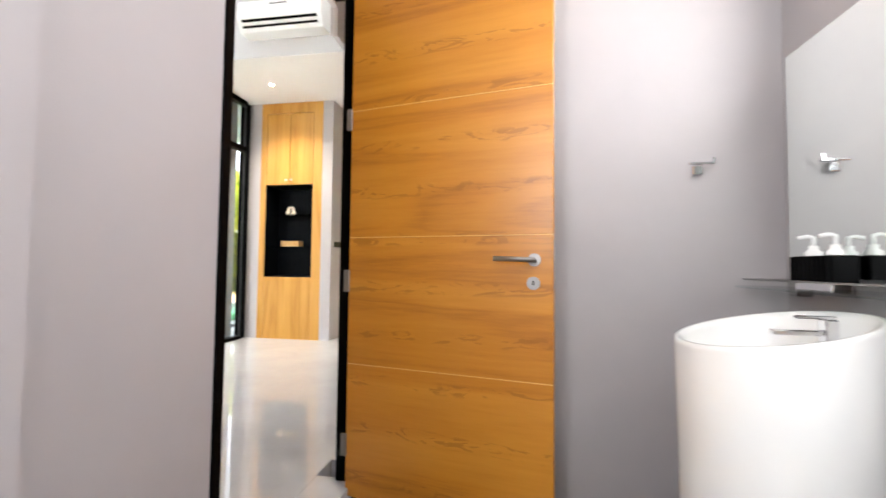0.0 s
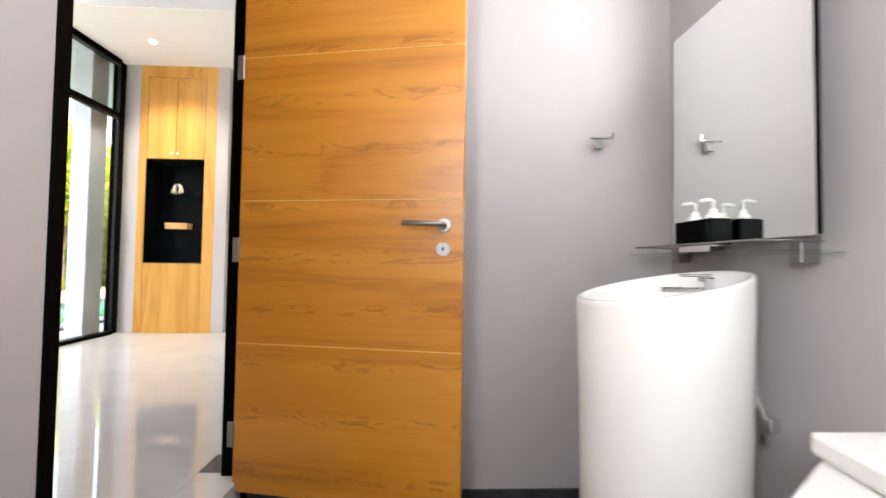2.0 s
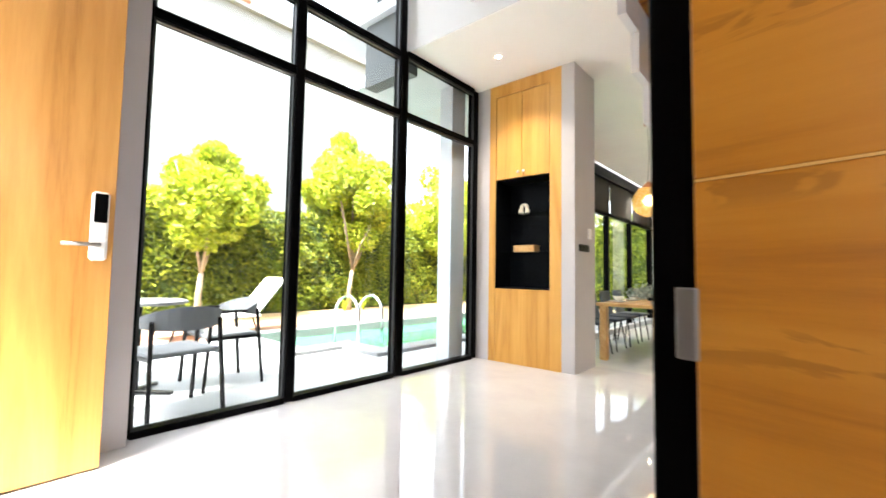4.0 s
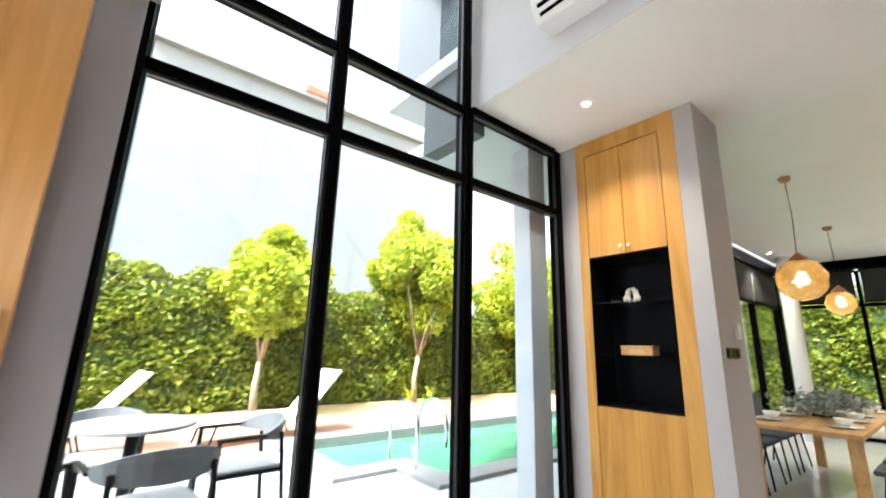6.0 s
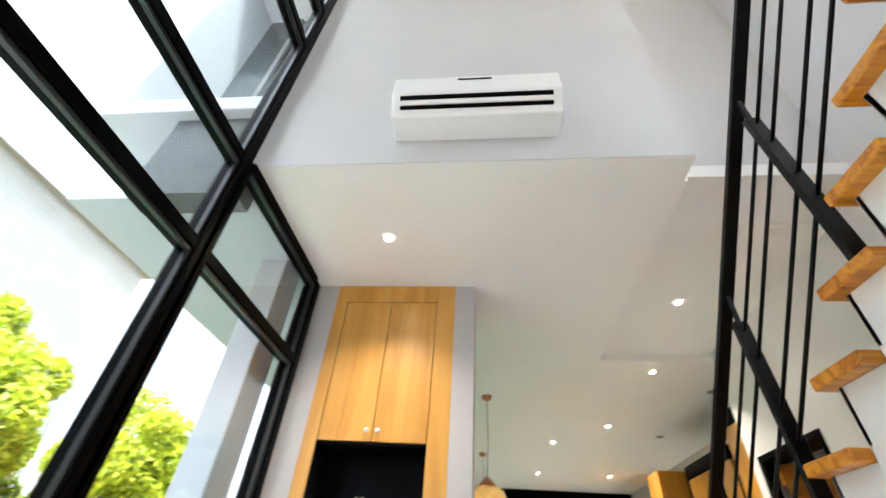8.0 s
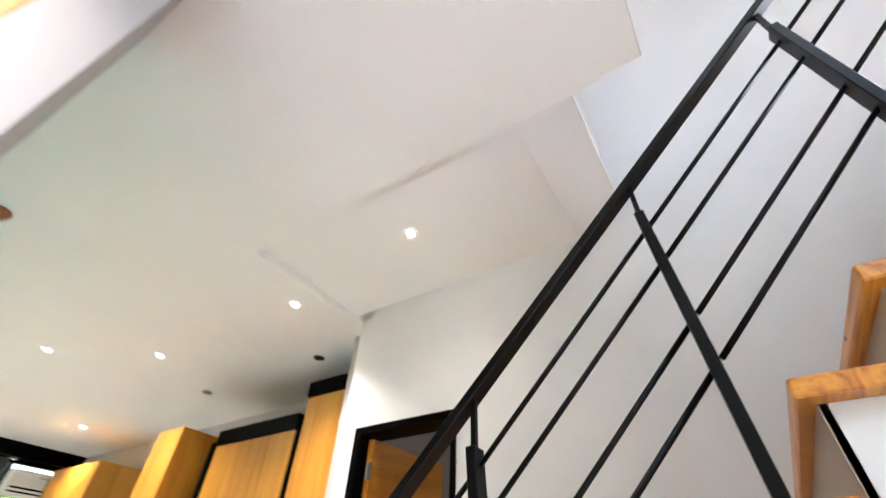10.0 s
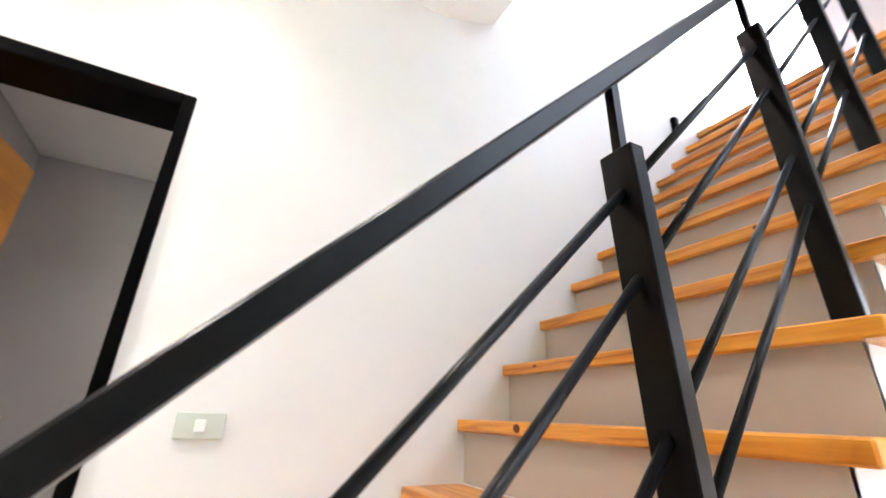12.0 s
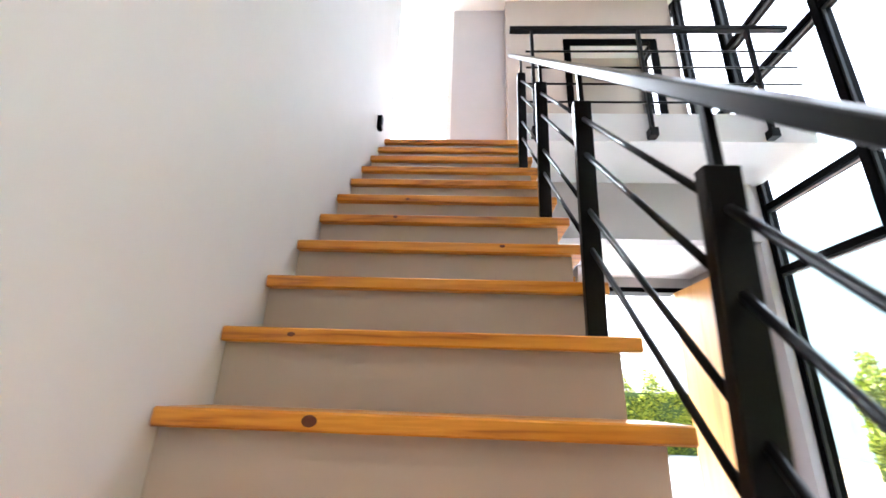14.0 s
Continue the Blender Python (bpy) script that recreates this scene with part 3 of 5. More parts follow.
# ---- outside ----
def leaf_cloud(name, centres, size, rng, flat=0.5):
    """Many small folded leaves at the given places: arrays of (n, 3)."""
    n = len(centres)
    d = rng.normal(size=(n, 3))
    d[:, 2] = d[:, 2] * flat - 0.25
    d /= np.linalg.norm(d, axis=1)[:, None]
    s = np.cross(d, rng.normal(size=(n, 3)))
    s /= np.linalg.norm(s, axis=1)[:, None]
    u = np.cross(s, d)
    ln = (size * rng.uniform(0.7, 1.35, n))[:, None]
    w = ln * 0.24
    a, b = centres - d * ln / 2, centres + d * ln / 2
    l, r = centres + s * w + u * w * 0.35, centres - s * w + u * w * 0.35
    verts = np.stack([a, l, b, r], 1).reshape(-1, 3)
    faces = np.arange(n * 4).reshape(-1, 4)
    tri = np.concatenate([faces[:, [0, 1, 2]], faces[:, [0, 2, 3]]])
    me = bpy.data.meshes.new(name)
    me.from_pydata(verts.tolist(), [], tri.tolist())
    return me


def wavy(a, b, seed):
    return 0.5 + 0.5 * math.sin(a * 1.9 + seed) * math.cos(b * 2.7 + seed * 2) + 0.3 * math.sin(a * 5.1 + b * 3.3)


def hedge(name, axis, at, lo, hi, height, face, count, seed, label, tall=0.5):
    """A clipped climbing hedge: a core coloured dark for the shade between leaves, and a coat of leaves with an uneven
    top.
    """
    rng = np.random.default_rng(seed)
    h = thing(name, (at, lo, -0.13) if axis == "x" else (lo, at, -0.13), label, "hedge", kind="stuff")
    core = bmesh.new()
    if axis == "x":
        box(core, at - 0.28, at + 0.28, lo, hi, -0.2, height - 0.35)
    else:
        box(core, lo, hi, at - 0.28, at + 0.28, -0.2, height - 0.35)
    part("core", core, M_HEDGE_SHADE, h)
    run = rng.uniform(lo, hi, count)
    up = rng.beta(1.15, 1.0, count)
    top = height + tall * (0.35 * np.sin(run * 1.3 + seed) + 0.3 * np.sin(run * 3.1 + 1.7 * seed) + 0.2 * np.sin(run * 7.3))
    z = -0.1 + up * (top + 0.1)
    lump = 0.045 * np.sin(run * 4.3 + z * 3.1) + 0.045 * np.sin(run * 2.2 - z * 5.7 + seed) + 0.03 * np.sin(run * 11 + z * 9)
    crown = np.clip((z - height + 0.5) / 0.9, 0, 1)
    out = (0.30 + lump + rng.normal(0, 0.06, count)) * (1 - 0.5 * crown) - crown * rng.uniform(0, 0.6, count)
    across = at + face * out
    pts = np.stack([across, run, z], 1) if axis == "x" else np.stack([run, across, z], 1)
    me = leaf_cloud("leaves", pts, 0.12, rng)
    me.materials.append(M_LEAF_H)
    ob = new("leaves", me)
    ob.parent, ob.matrix_parent_inverse = h, BASE[h.name]
    return h


# dark green that holds the shade inside the hedge
M_HEDGE_SHADE = speckle("shaded_hedge_core", (0.02, 0.04, 0.006), (0.05, 0.085, 0.012), 18, 0.9, 0.6, 0.05)
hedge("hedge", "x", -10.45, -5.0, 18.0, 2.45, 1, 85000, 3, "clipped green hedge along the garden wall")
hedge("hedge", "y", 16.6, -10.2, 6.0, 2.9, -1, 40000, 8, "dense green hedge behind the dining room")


def tree(x, y, base, trunk_h, crown_h, radius, seed, leaves):
    """A young round-headed tree: forked tapered trunk, limbs, and a crown of leaf clumps with gaps."""
    rng = np.random.default_rng(seed)
    t = thing("garden_tree", (x, y, base), "young garden tree with a round yellow-green crown", "tree", "trees along the hedge")
    bm = bmesh.new()
    fork = trunk_h * 0.62
    lean = rng.uniform(-0.08, 0.08, 2)
    tube(bm, [(x, y, base - 0.05), (x + 0.02, y - 0.02, base + fork * 0.5), (x + lean[0], y + lean[1], base + fork)], [0.085, 0.062, 0.052], 10)
    ends = []
    for k in range(7):
        a = k * 2.4 + rng.uniform(0, 0.6)
        reach = radius * rng.uniform(0.35, 0.75)
        top = base + trunk_h + crown_h * rng.uniform(0.15, 0.8)
        e = Vector((x + reach * math.cos(a), y + reach * math.sin(a), top))
        start = Vector((x + lean[0], y + lean[1], base + fork))
        mid = start.lerp(e, 0.5) + Vector((rng.uniform(-0.06, 0.06), rng.uniform(-0.06, 0.06), 0.1))
        tube(bm, [start - Vector((0, 0, 0.03)), mid, e], [0.036, 0.024, 0.008], 7)
        ends.append(e)
    part("trunk", bm, M_BARK, t, smooth=True)
    clumps = []
    while len(clumps) < 46:
        p = rng.uniform(-1, 1, 3)
        q = np.array([p[0], p[1], p[2]])
        wide = 1.0 - 0.45 * max(0.0, p[2])
        if (p[0] ** 2 + p[1] ** 2) / wide ** 2 + p[2] ** 2 < 1 and np.linalg.norm(q) > 0.35:
            clumps.append((x + p[0] * radius, y + p[1] * radius, base + trunk_h + crown_h * (0.5 + 0.5 * p[2]), radius * rng.uniform(0.2, 0.42)))
    c = np.array(clumps)
    pick = rng.integers(0, len(c), leaves)
    v = rng.normal(size=(leaves, 3))
    v /= np.linalg.norm(v, axis=1)[:, None]
    pts = c[pick, :3] + v * (c[pick, 3] * rng.uniform(0.45, 1.05, leaves) ** 0.5)[:, None]
    me = leaf_cloud("crown", pts, 0.155, rng, 0.7)
    me.materials.append(M_LEAF_T)
    ob = new("crown", me)
    ob.parent, ob.matrix_parent_inverse = t, BASE[t.name]
    return t


tree(-9.6, 5.55, -0.13, 1.55, 2.0, 1.0, 4, 17000)
tree(-9.7, 9.35, -0.13, 1.75, 2.9, 1.25, 5, 22000)
tree(-9.8, 13.5, -0.13, 1.8, 3.0, 1.35, 6, 17000)


def tuft(x, y, seed):
    """A clump of strap leaves at the foot of a tree."""
    rng = np.random.default_rng(seed)
    bm = bmesh.new()
    for k in range(34):
        a, r, hgt = rng.uniform(0, 6.283), rng.uniform(0.12, 0.3), rng.uniform(0.22, 0.42)
        w = 0.012
        c, s = math.cos(a), math.sin(a)
        pts = [(0, 0), (r * 0.45, hgt * 0.8), (r, hgt)]
        left, right = [], []
        for q, (d, z) in enumerate(pts):
            ww = w * (1 - q * 0.45)
            left.append(bm.verts.new((x + c * d - s * ww, y + s * d + c * ww, -0.13 + z)))
            right.append(bm.verts.new((x + c * d + s * ww, y + s * d - c * ww, -0.13 + z)))
        for q in range(2):
            bm.faces.new((left[q], right[q], right[q + 1], left[q + 1]))
    solo("grass_tuft", bm, M_LEAF_T, "tuft of long green strap leaves in sandy soil", "plant", "tufts under the trees")


tuft(-9.4, 9.0, 1), tuft(-9.5, 9.7, 2), tuft(-9.5, 13.1, 3), tuft(-9.4, 13.9, 4)

# pool
M_WATER, wnt, wb = mat_new("pool_water", (0.075, 0.28, 0.155), 0.03)
wco = coords(wnt)
wno = node(wnt, "ShaderNodeTexNoise", Scale=3.5, Detail=3.0)
wnt.links.new(wco, wno.inputs["Vector"])
bump(wnt, wb, wno.outputs[0], 0.12, 0.03)
M_POOLTILE = speckle("green_pool_tile", (0.10, 0.50, 0.40), (0.16, 0.60, 0.48), 25, 0.3, 0.05)
pool = thing("pool", (-5.4, 9, -0.2), "turquoise swimming pool with grey stone coping", "pool", kind="structure")
part("water", boxes((-6.55, -4.42, 5.20, 13.7, -0.5, -0.19)), M_WATER, pool)
cop = [(-6.85, -4.80, 4.90, 5.20), (-4.80, -4.79, 4.90, 5.2), (-4.72, -4.10, 5.60, 5.92), (-4.42, -4.10, 5.92, 13.7), (-6.85, -6.55, 5.20, 13.7), (-6.85, -4.1, 13.7, 14.0), (-5.10, -4.80, 5.20, 5.92), (-4.80, -4.72, 5.60, 5.92)]
for x0, x1, y0, y1 in cop:
    if x1 - x0 > 0.02:
        part("coping", boxes((x0 + 0.002, x1 - 0.002, y0 + 0.002, y1 - 0.002, -0.45, -0.055), bevel=0.006), M_STONE, pool)
lad = thing("pool_ladder", (-4.95, 5.9, -0.06), "chrome pool ladder with two curved grab rails", "pool ladder")
for y in (5.75, 6.15):
    pts = [(-4.66, y, -0.06)] + [(-4.92 + 0.26 * math.cos(a), y, 0.32 + 0.26 * math.sin(a)) for a in [k * math.pi / 10 for k in range(11)]] + [(-5.18, y, -0.35)]
    part("grab_rail", tube(bmesh.new(), pts, 0.021, 10), M_CHROME, lad, smooth=True)


def lounger(x, y, angle):
    l = thing("sun_lounger", pose(x, y, -0.104, 0, 0, angle), "white sun lounger with a raised back on thin grey legs", "sun lounger", "loungers by the pool", local=True)
    part("frame", boxes((-0.30, -0.26, -0.9, 0.55, 0.26, 0.30), (0.26, 0.30, -0.9, 0.55, 0.26, 0.30), (-0.26, 0.26, -0.9, -0.86, 0.26, 0.30), bevel=0.004), M_PLASTIC, l)
    part("seat", boxes((-0.27, 0.27, -0.88, 0.5, 0.295, 0.315), bevel=0.005), M_CANVAS, l)
    part("backrest", box(bmesh.new(), -0.28, 0.28, 0.0, 0.78, -0.012, 0.02, 0.006, pose(0, 0.5, 0.30, 48)), M_CANVAS, l)
    for sx in (-0.27, 0.27):
        for yy in (-0.72, 0.42):
            part("leg", tube(bmesh.new(), [(sx, yy, 0.26), (sx, yy + (0.08 if yy > 0 else -0.08), 0.0)], 0.014, 8), M_RAIL, l)
    return l


M_CANVAS = speckle("white_sling_fabric", (0.72, 0.72, 0.70), (0.80, 0.80, 0.79), 160, 0.8, 0.3)
M_WEAVE = speckle("grey_woven_rattan", (0.10, 0.11, 0.12), (0.20, 0.21, 0.22), 110, 0.7, 0.6)
lounger(-7.2, 2.55, 8)
lounger(-7.2, 5.0, 8)


def patio_chair(x, y, angle):
    c = thing("patio_chair", pose(x, y, -0.10, 0, 0, angle), "dark grey patio armchair with a curved woven back", "chair", "patio chairs", local=True)
    part("seat", box(bmesh.new(), -0.23, 0.23, -0.22, 0.22, 0.42, 0.455, 0.015, None, 2), M_WEAVE, c)
    arc = [(0.28 * math.cos(a), 0.06 + 0.20 * math.sin(a), 0.66 + 0.09 * max(0, math.sin(a))) for a in [math.pi * k / 12 for k in range(13)]]
    bm = bmesh.new()
    rows = []
    for px, py, pz in arc:
        k = max(0.0, (pz - 0.66) / 0.09)
        lo = pz - 0.03 - 0.13 * k
        rows.append([bm.verts.new((px * s, py + d, z)) for s, d, z in ((1, 0, lo), (1.03, 0.012, pz), (0.96, -0.012, pz), (0.94, -0.012, lo))])
    for a, b in zip(rows, rows[1:]):
        for k in range(4):
            bm.faces.new((a[k], a[(k + 1) % 4], b[(k + 1) % 4], b[k]))
    bm.faces.new(rows[0]), bm.faces.new(rows[-1])
    part("backrest", bm, M_WEAVE, c)
    for sx in (-1, 1):
        part("arm", bar(bmesh.new(), (0.285 * sx, -0.22, 0.645), (0.28 * sx, 0.08, 0.65), 0.04, 0.022, 0.005), M_RAIL, c)
        part("front_leg", bar(bmesh.new(), (0.27 * sx, -0.24, 0.0), (0.28 * sx, -0.2, 0.64), 0.026, 0.026, 0.004), M_RAIL, c)
        part("back_leg", bar(bmesh.new(), (0.24 * sx, 0.26, 0.0), (0.22 * sx, 0.2, 0.66), 0.026, 0.026, 0.004), M_RAIL, c)
        part("side_rail", bar(bmesh.new(), (0.235 * sx, -0.22, 0.42), (0.225 * sx, 0.22, 0.42), 0.022, 0.03, 0.003), M_RAIL, c)
    return c


pt = thing("patio_table", (-4.30, 3.25, -0.10), "round grey patio table on a pedestal", "table")
part("tabletop", lathe(bmesh.new(), [(0.33, 0.615), (0.35, 0.622), (0.35, 0.638), (0.335, 0.645)], (-4.30, 3.25, 0), 40), M_STONE, pt)
part("pedestal", rod(bmesh.new(), (-4.30, 3.25, -0.09), (-4.30, 3.25, 0.615), 0.035, 16), M_RAIL, pt, smooth=True)
for k in range(4):
    a = radians(45 + 90 * k)
    part("foot", bar(bmesh.new(), (-4.30, 3.25, -0.07), (-4.30 + 0.3 * math.cos(a), 3.25 + 0.3 * math.sin(a), -0.085), 0.045, 0.025, 0.004), M_RAIL, pt)
patio_chair(-3.62, 3.30, -82)
patio_chair(-4.22, 3.88, 0)
patio_chair(-4.85, 3.1, 80)
patio_chair(-3.95, 2.68, 200)

# buildings outside
wing = thing("house_wing", (-3.6, 5.5, 2.93), "grey upper wing of the house with a recessed dark window", "building")
part("soffit", boxes((-4.2, XG - 0.06, 5.1, 14.0, 2.93, 3.06)), M_PIER, wing)
part("fascia", boxes((-3.65, XG - 0.06, 4.95, 5.1, 2.80, 3.45)), M_EXTGREY, wing)
part("ledge", boxes((-4.2, XG - 0.06, 4.88, 5.5, 3.45, 3.58), bevel=0.006), M_PIER, wing, "white window ledge")
part("window", boxes((-4.1, XG - 0.06, 5.45, 5.55, 3.6, TOP)), M_EXTDARK, wing, "dark blue window glass")
for x in (-3.75, -3.35):
    part("mullion", boxes((x - 0.02, x + 0.02, 5.42, 5.45, 3.6, TOP)), M_EXTGREY, wing)
part("fin", boxes((-4.25, -4.1, 4.9, 5.6, 3.6, TOP), bevel=0.006), M_PIER, wing)
part("wall", boxes((-4.2, -4.1, 5.6, 14.0, 3.06, TOP)), M_EXT, wing)
part("roof", boxes((-4.4, XG - 0.06, 4.8, 14.2, TOP, TOP + 0.25)), M_EXT, wing)
part("ground_pier", boxes((-3.26, -3.08, 5.69, 5.92, -0.12, 2.93), bevel=0.006), M_PIER, wing, "pale grey rendered pier")
# slabs out of view, added so that no sky leaks into the rooms
setting("roof_main", boxes((XG - 0.3, 3.4, 0.9, 5.1, TOP + 0.125, TOP + 0.3), (1.2, 3.4, -1.8, 14.4, 3.3, 3.4), (-0.5, 1.2, -1.8, 1.0, 2.75, 2.85), (0.31, 1.2, 5.4, 14.4, 3.3, 3.4)), M_EXT, "unseen flat roof slabs added to keep sky light out", "roof")

nb = thing("neighbour_house", (-18, 12, -0.5), "tall white neighbouring house with dark windows", "house")
part("wall", boxes((-24, -15.0, 3.03, 16.0, -0.5, 10.1)), M_NB, nb)
part("wall", boxes((-24, -15.6, -16.0, 3.03, -0.5, 9.2)), M_NBBLUE, nb, "blue-grey rendered side block")
part("roof", boxes((-24.3, -14.8, 2.85, 16.3, 10.1, 10.25)), M_NB, nb)
M_TERRA = speckle("red_roof_tile", (0.35, 0.10, 0.06), (0.45, 0.16, 0.10), 8, 0.7)
part("roof_cap", boxes((-15.3, -14.75, 7.6, 8.6, 10.25, 10.6), bevel=0.05), M_TERRA, nb, "red tiled roof edge")
for y0, y1, z0, z1 in ((0.4, 2.2, 3.8, 5.4), (-3.0, -1.2, 3.8, 5.4)):
    w = part("window", boxes((-15.62, -15.56, y0, y1, z0, z1)), M_EXTGREY, nb)
    part("pane", boxes((-15.575, -15.55, y0 + 0.08, y1 - 0.08, z0 + 0.08, z1 - 0.08)), M_DARKPAINT, w)

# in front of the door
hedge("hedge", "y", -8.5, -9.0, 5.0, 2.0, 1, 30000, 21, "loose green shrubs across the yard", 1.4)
fb = thing("far_house", (-6.5, -16, -0.5), "distant pale blue-grey house behind the shrubs", "house")
part("wall", boxes((-8.5, -4.5, -20, -16, -0.5, 4.2)), M_NB, fb)
part("roof", boxes((-8.8, -4.2, -20.3, -15.7, 4.2, 4.5)), M_EXT, fb)

# ---- bathroom things ----
setting("window_bath", boxes((1.40, 1.44, 1.55, 2.50, 1.70, 1.735), (1.40, 1.44, 1.55, 2.50, 2.365, 2.40), (1.40, 1.44, 1.55, 1.585, 1.735, 2.365), (1.40, 1.44, 2.465, 2.50, 1.735, 2.365)), M_BLACK, "high black-framed bathroom window", "window")
bl = bpy.data.lights.new("bathroom_window_light", "AREA")
bl.shape, bl.size, bl.size_y, bl.energy, bl.color = "RECTANGLE", 0.86, 0.6, BATH_WINDOW, (0.95, 0.97, 1.0)
new("bathroom_window_light", bl).matrix_world = look((1.41, 2.025, 2.05), (0.4, 2.025, 2.05))

# unseen frame and area lamp, added to brighten the basin side of the bathroom
setting("window_bath_side", boxes((-0.30, -0.28, -0.65, 0.95, 1.0, 1.05), (-0.30, -0.28, -0.65, 0.95, 2.25, 2.3), (-0.30, -0.28, -0.65, -0.6, 1.05, 2.25), (-0.30, -0.28, 0.90, 0.95, 1.05, 2.25)), M_BLACK, "black frame added round the unseen bathroom fill light", "window")
sl = bpy.data.lights.new("bathroom_side_light", "AREA")
sl.shape, sl.size, sl.size_y, sl.energy, sl.color = "RECTANGLE", 1.5, 1.2, BATH_FILL, (0.95, 0.97, 1.0)
new("bathroom_side_light", sl).matrix_world = look((-0.29, 0.15, 1.65), (1, 0.15, 1.65))

# lever, lock and hinges of the leaf, in its own frame: the face towards the room is -y
lev = part("door_handle", rod(bmesh.new(), (0.765, -0.04, 0.93), (0.765, -0.05, 0.93), 0.023, 20), M_STEEL, bdoor, "brushed steel lever handle", smooth=False)
lbm = tube(bmesh.new(), [(0.765, -0.045, 0.93), (0.765, -0.085, 0.93), (0.755, -0.094, 0.93), (0.63, -0.094, 0.934)], 0.009, 10)
part("lever", lbm, M_STEEL, lev, smooth=True)
lk = part("lock", rod(bmesh.new(), (0.762, -0.04, 0.848), (0.762, -0.05, 0.848), 0.023, 20), M_STEEL, bdoor, "round steel lock rose")
part("keyway", boxes((0.759, 0.765, -0.0515, -0.049, 0.842, 0.856)), M_BLACK, lk)
part("latch_plate", boxes((0.8295, 0.832, -0.032, -0.008, 0.83, 1.0)), M_STEEL, bdoor)
for z in (0.17, 0.84, 1.52):
    part("hinge", boxes((-0.022, 0.004, -0.046, -0.038, z - 0.045, z + 0.045), bevel=0.002), M_STEEL, bdoor, "steel butt hinge")

hk = thing("robe_hook", (1.02, 2.94, 1.30), "square chrome robe hook on the grey wall", "hook")
part("plate", boxes((1.005, 1.04, 2.925, 2.95, 1.262, 1.297), bevel=0.003), M_CHROME, hk)
part("arm", boxes((0.985, 1.075, 2.905, 2.925, 1.297, 1.306), bevel=0.002), M_CHROME, hk)
part("peg", boxes((1.066, 1.075, 2.905, 2.912, 1.306, 1.322)), M_CHROME, hk)

mir = thing("mirror", (1.27, 2.52, 0.88), "frameless wall mirror over the glass shelf", "mirror")
part("glass", boxes((1.25, 1.256, 2.245, 2.798, 0.88, 1.63)), M_MIRROR, mir)
part("backing", boxes((1.257, 1.274, 2.248, 2.795, 0.883, 1.627)), M_BLACK, mir, "black backing board")
part("batten", boxes((1.2745, 1.33, 2.40, 2.66, 0.98, 1.5)), M_BLACK, mir)

sh = thing("glass_shelf", (1.27, 2.6, 0.84), "clear glass bathroom shelf on steel brackets", "shelf")
part("pane", boxes((1.14, 1.325, 2.24, 2.92, 0.838, 0.846)), M_SCREEN, sh)
for y in (2.33, 2.84):
    part("bracket", boxes((1.28, 1.33, y - 0.02, y + 0.02, 0.815, 0.87), bevel=0.002), M_STEEL, sh)
part("guard_rail", tube(bmesh.new(), [(1.325, 2.30, 0.87), (1.15, 2.30, 0.87), (1.15, 2.88, 0.87), (1.325, 2.88, 0.87)], 0.003, 6), M_STEEL, sh)
cad = thing("bottle_caddy", (1.2, 2.57, 0.846), "ribbed black caddy with pump bottles on the shelf", "caddy")
cb = boxes((1.17, 1.24, 2.49, 2.655, 0.868, 0.945), bevel=0.004)
caddy_box = part("box", cb, M_BLACK, cad)
for k in range(9):
    part("rib", boxes((1.164, 1.1698, 2.495 + k * 0.018, 2.505 + k * 0.018, 0.87, 0.943)), M_BLACK, caddy_box)
part("base", boxes((1.175, 1.235, 2.5, 2.645, 0.8465, 0.868)), M_CHROME, cad)
for y in (2.525, 2.61):
    b = part("bottle", lathe(bmesh.new(), [(0.02, 0.93), (0.022, 0.955), (0.012, 0.965), (0.012, 0.975)], (1.205, y, 0), 14), M_PLASTIC, cad, smooth=True)
    part("pump", tube(bmesh.new(), [(1.205, y, 0.97), (1.205, y, 1.0), (1.19, y, 1.003), (1.165, y, 0.998)], 0.006, 8), M_PLASTIC, b, smooth=True)

# pedestal basin: an oval column cut by a sloping rim
bas = thing("pedestal_basin", (1.03, 2.50, -0.17), "tall white oval pedestal basin with a sloping rim", "basin")
bm = bmesh.new()
CX, CY2, RA, RB = 1.022, 2.50, 0.228, 0.235
def rim(x, y):
    return 0.735 + 0.20 * (x - CX)
prof = [(0.93, -0.17), (0.95, 0.1), (0.975, 0.45), (1.0, None)]
rings = []
N = 48
for s, z in prof:
    rings.append([bm.verts.new((CX + RA * s * math.cos(k * math.tau / N), CY2 + RB * s * math.sin(k * math.tau / N), z if z is not None else rim(CX + RA * math.cos(k * math.tau / N), 0))) for k in range(N)])
for s, dz in ((0.985, 0.012), (0.93, 0.012), (0.90, -0.005), (0.80, -0.12), (0.45, -0.17), (0.1, -0.175)):
    rings.append([bm.verts.new((CX + RA * s * math.cos(k * math.tau / N), CY2 + RB * s * math.sin(k * math.tau / N), (rim(CX + RA * s * math.cos(k * math.tau / N), 0) if s > 0.85 else rim(CX, 0)) + dz)) for k in range(N)])
for a, b in zip(rings, rings[1:]):
    for k in range(N):
        bm.faces.new((a[k], a[(k + 1) % N], b[(k + 1) % N], b[k]))
bm.faces.new(rings[-1])
bm.faces.new(rings[0][::-1])
part("bowl", bm, M_CERAMIC, bas, smooth=True)
part("drain", lathe(bmesh.new(), [(0.02, 0.5625), (0.024, 0.567), (0.012, 0.569)], (CX, CY2, 0), 16), M_CHROME, bas, "chrome drain")
tap = thing("basin_tap", (1.22, 2.5, 0.775), "square chrome basin tap", "tap")
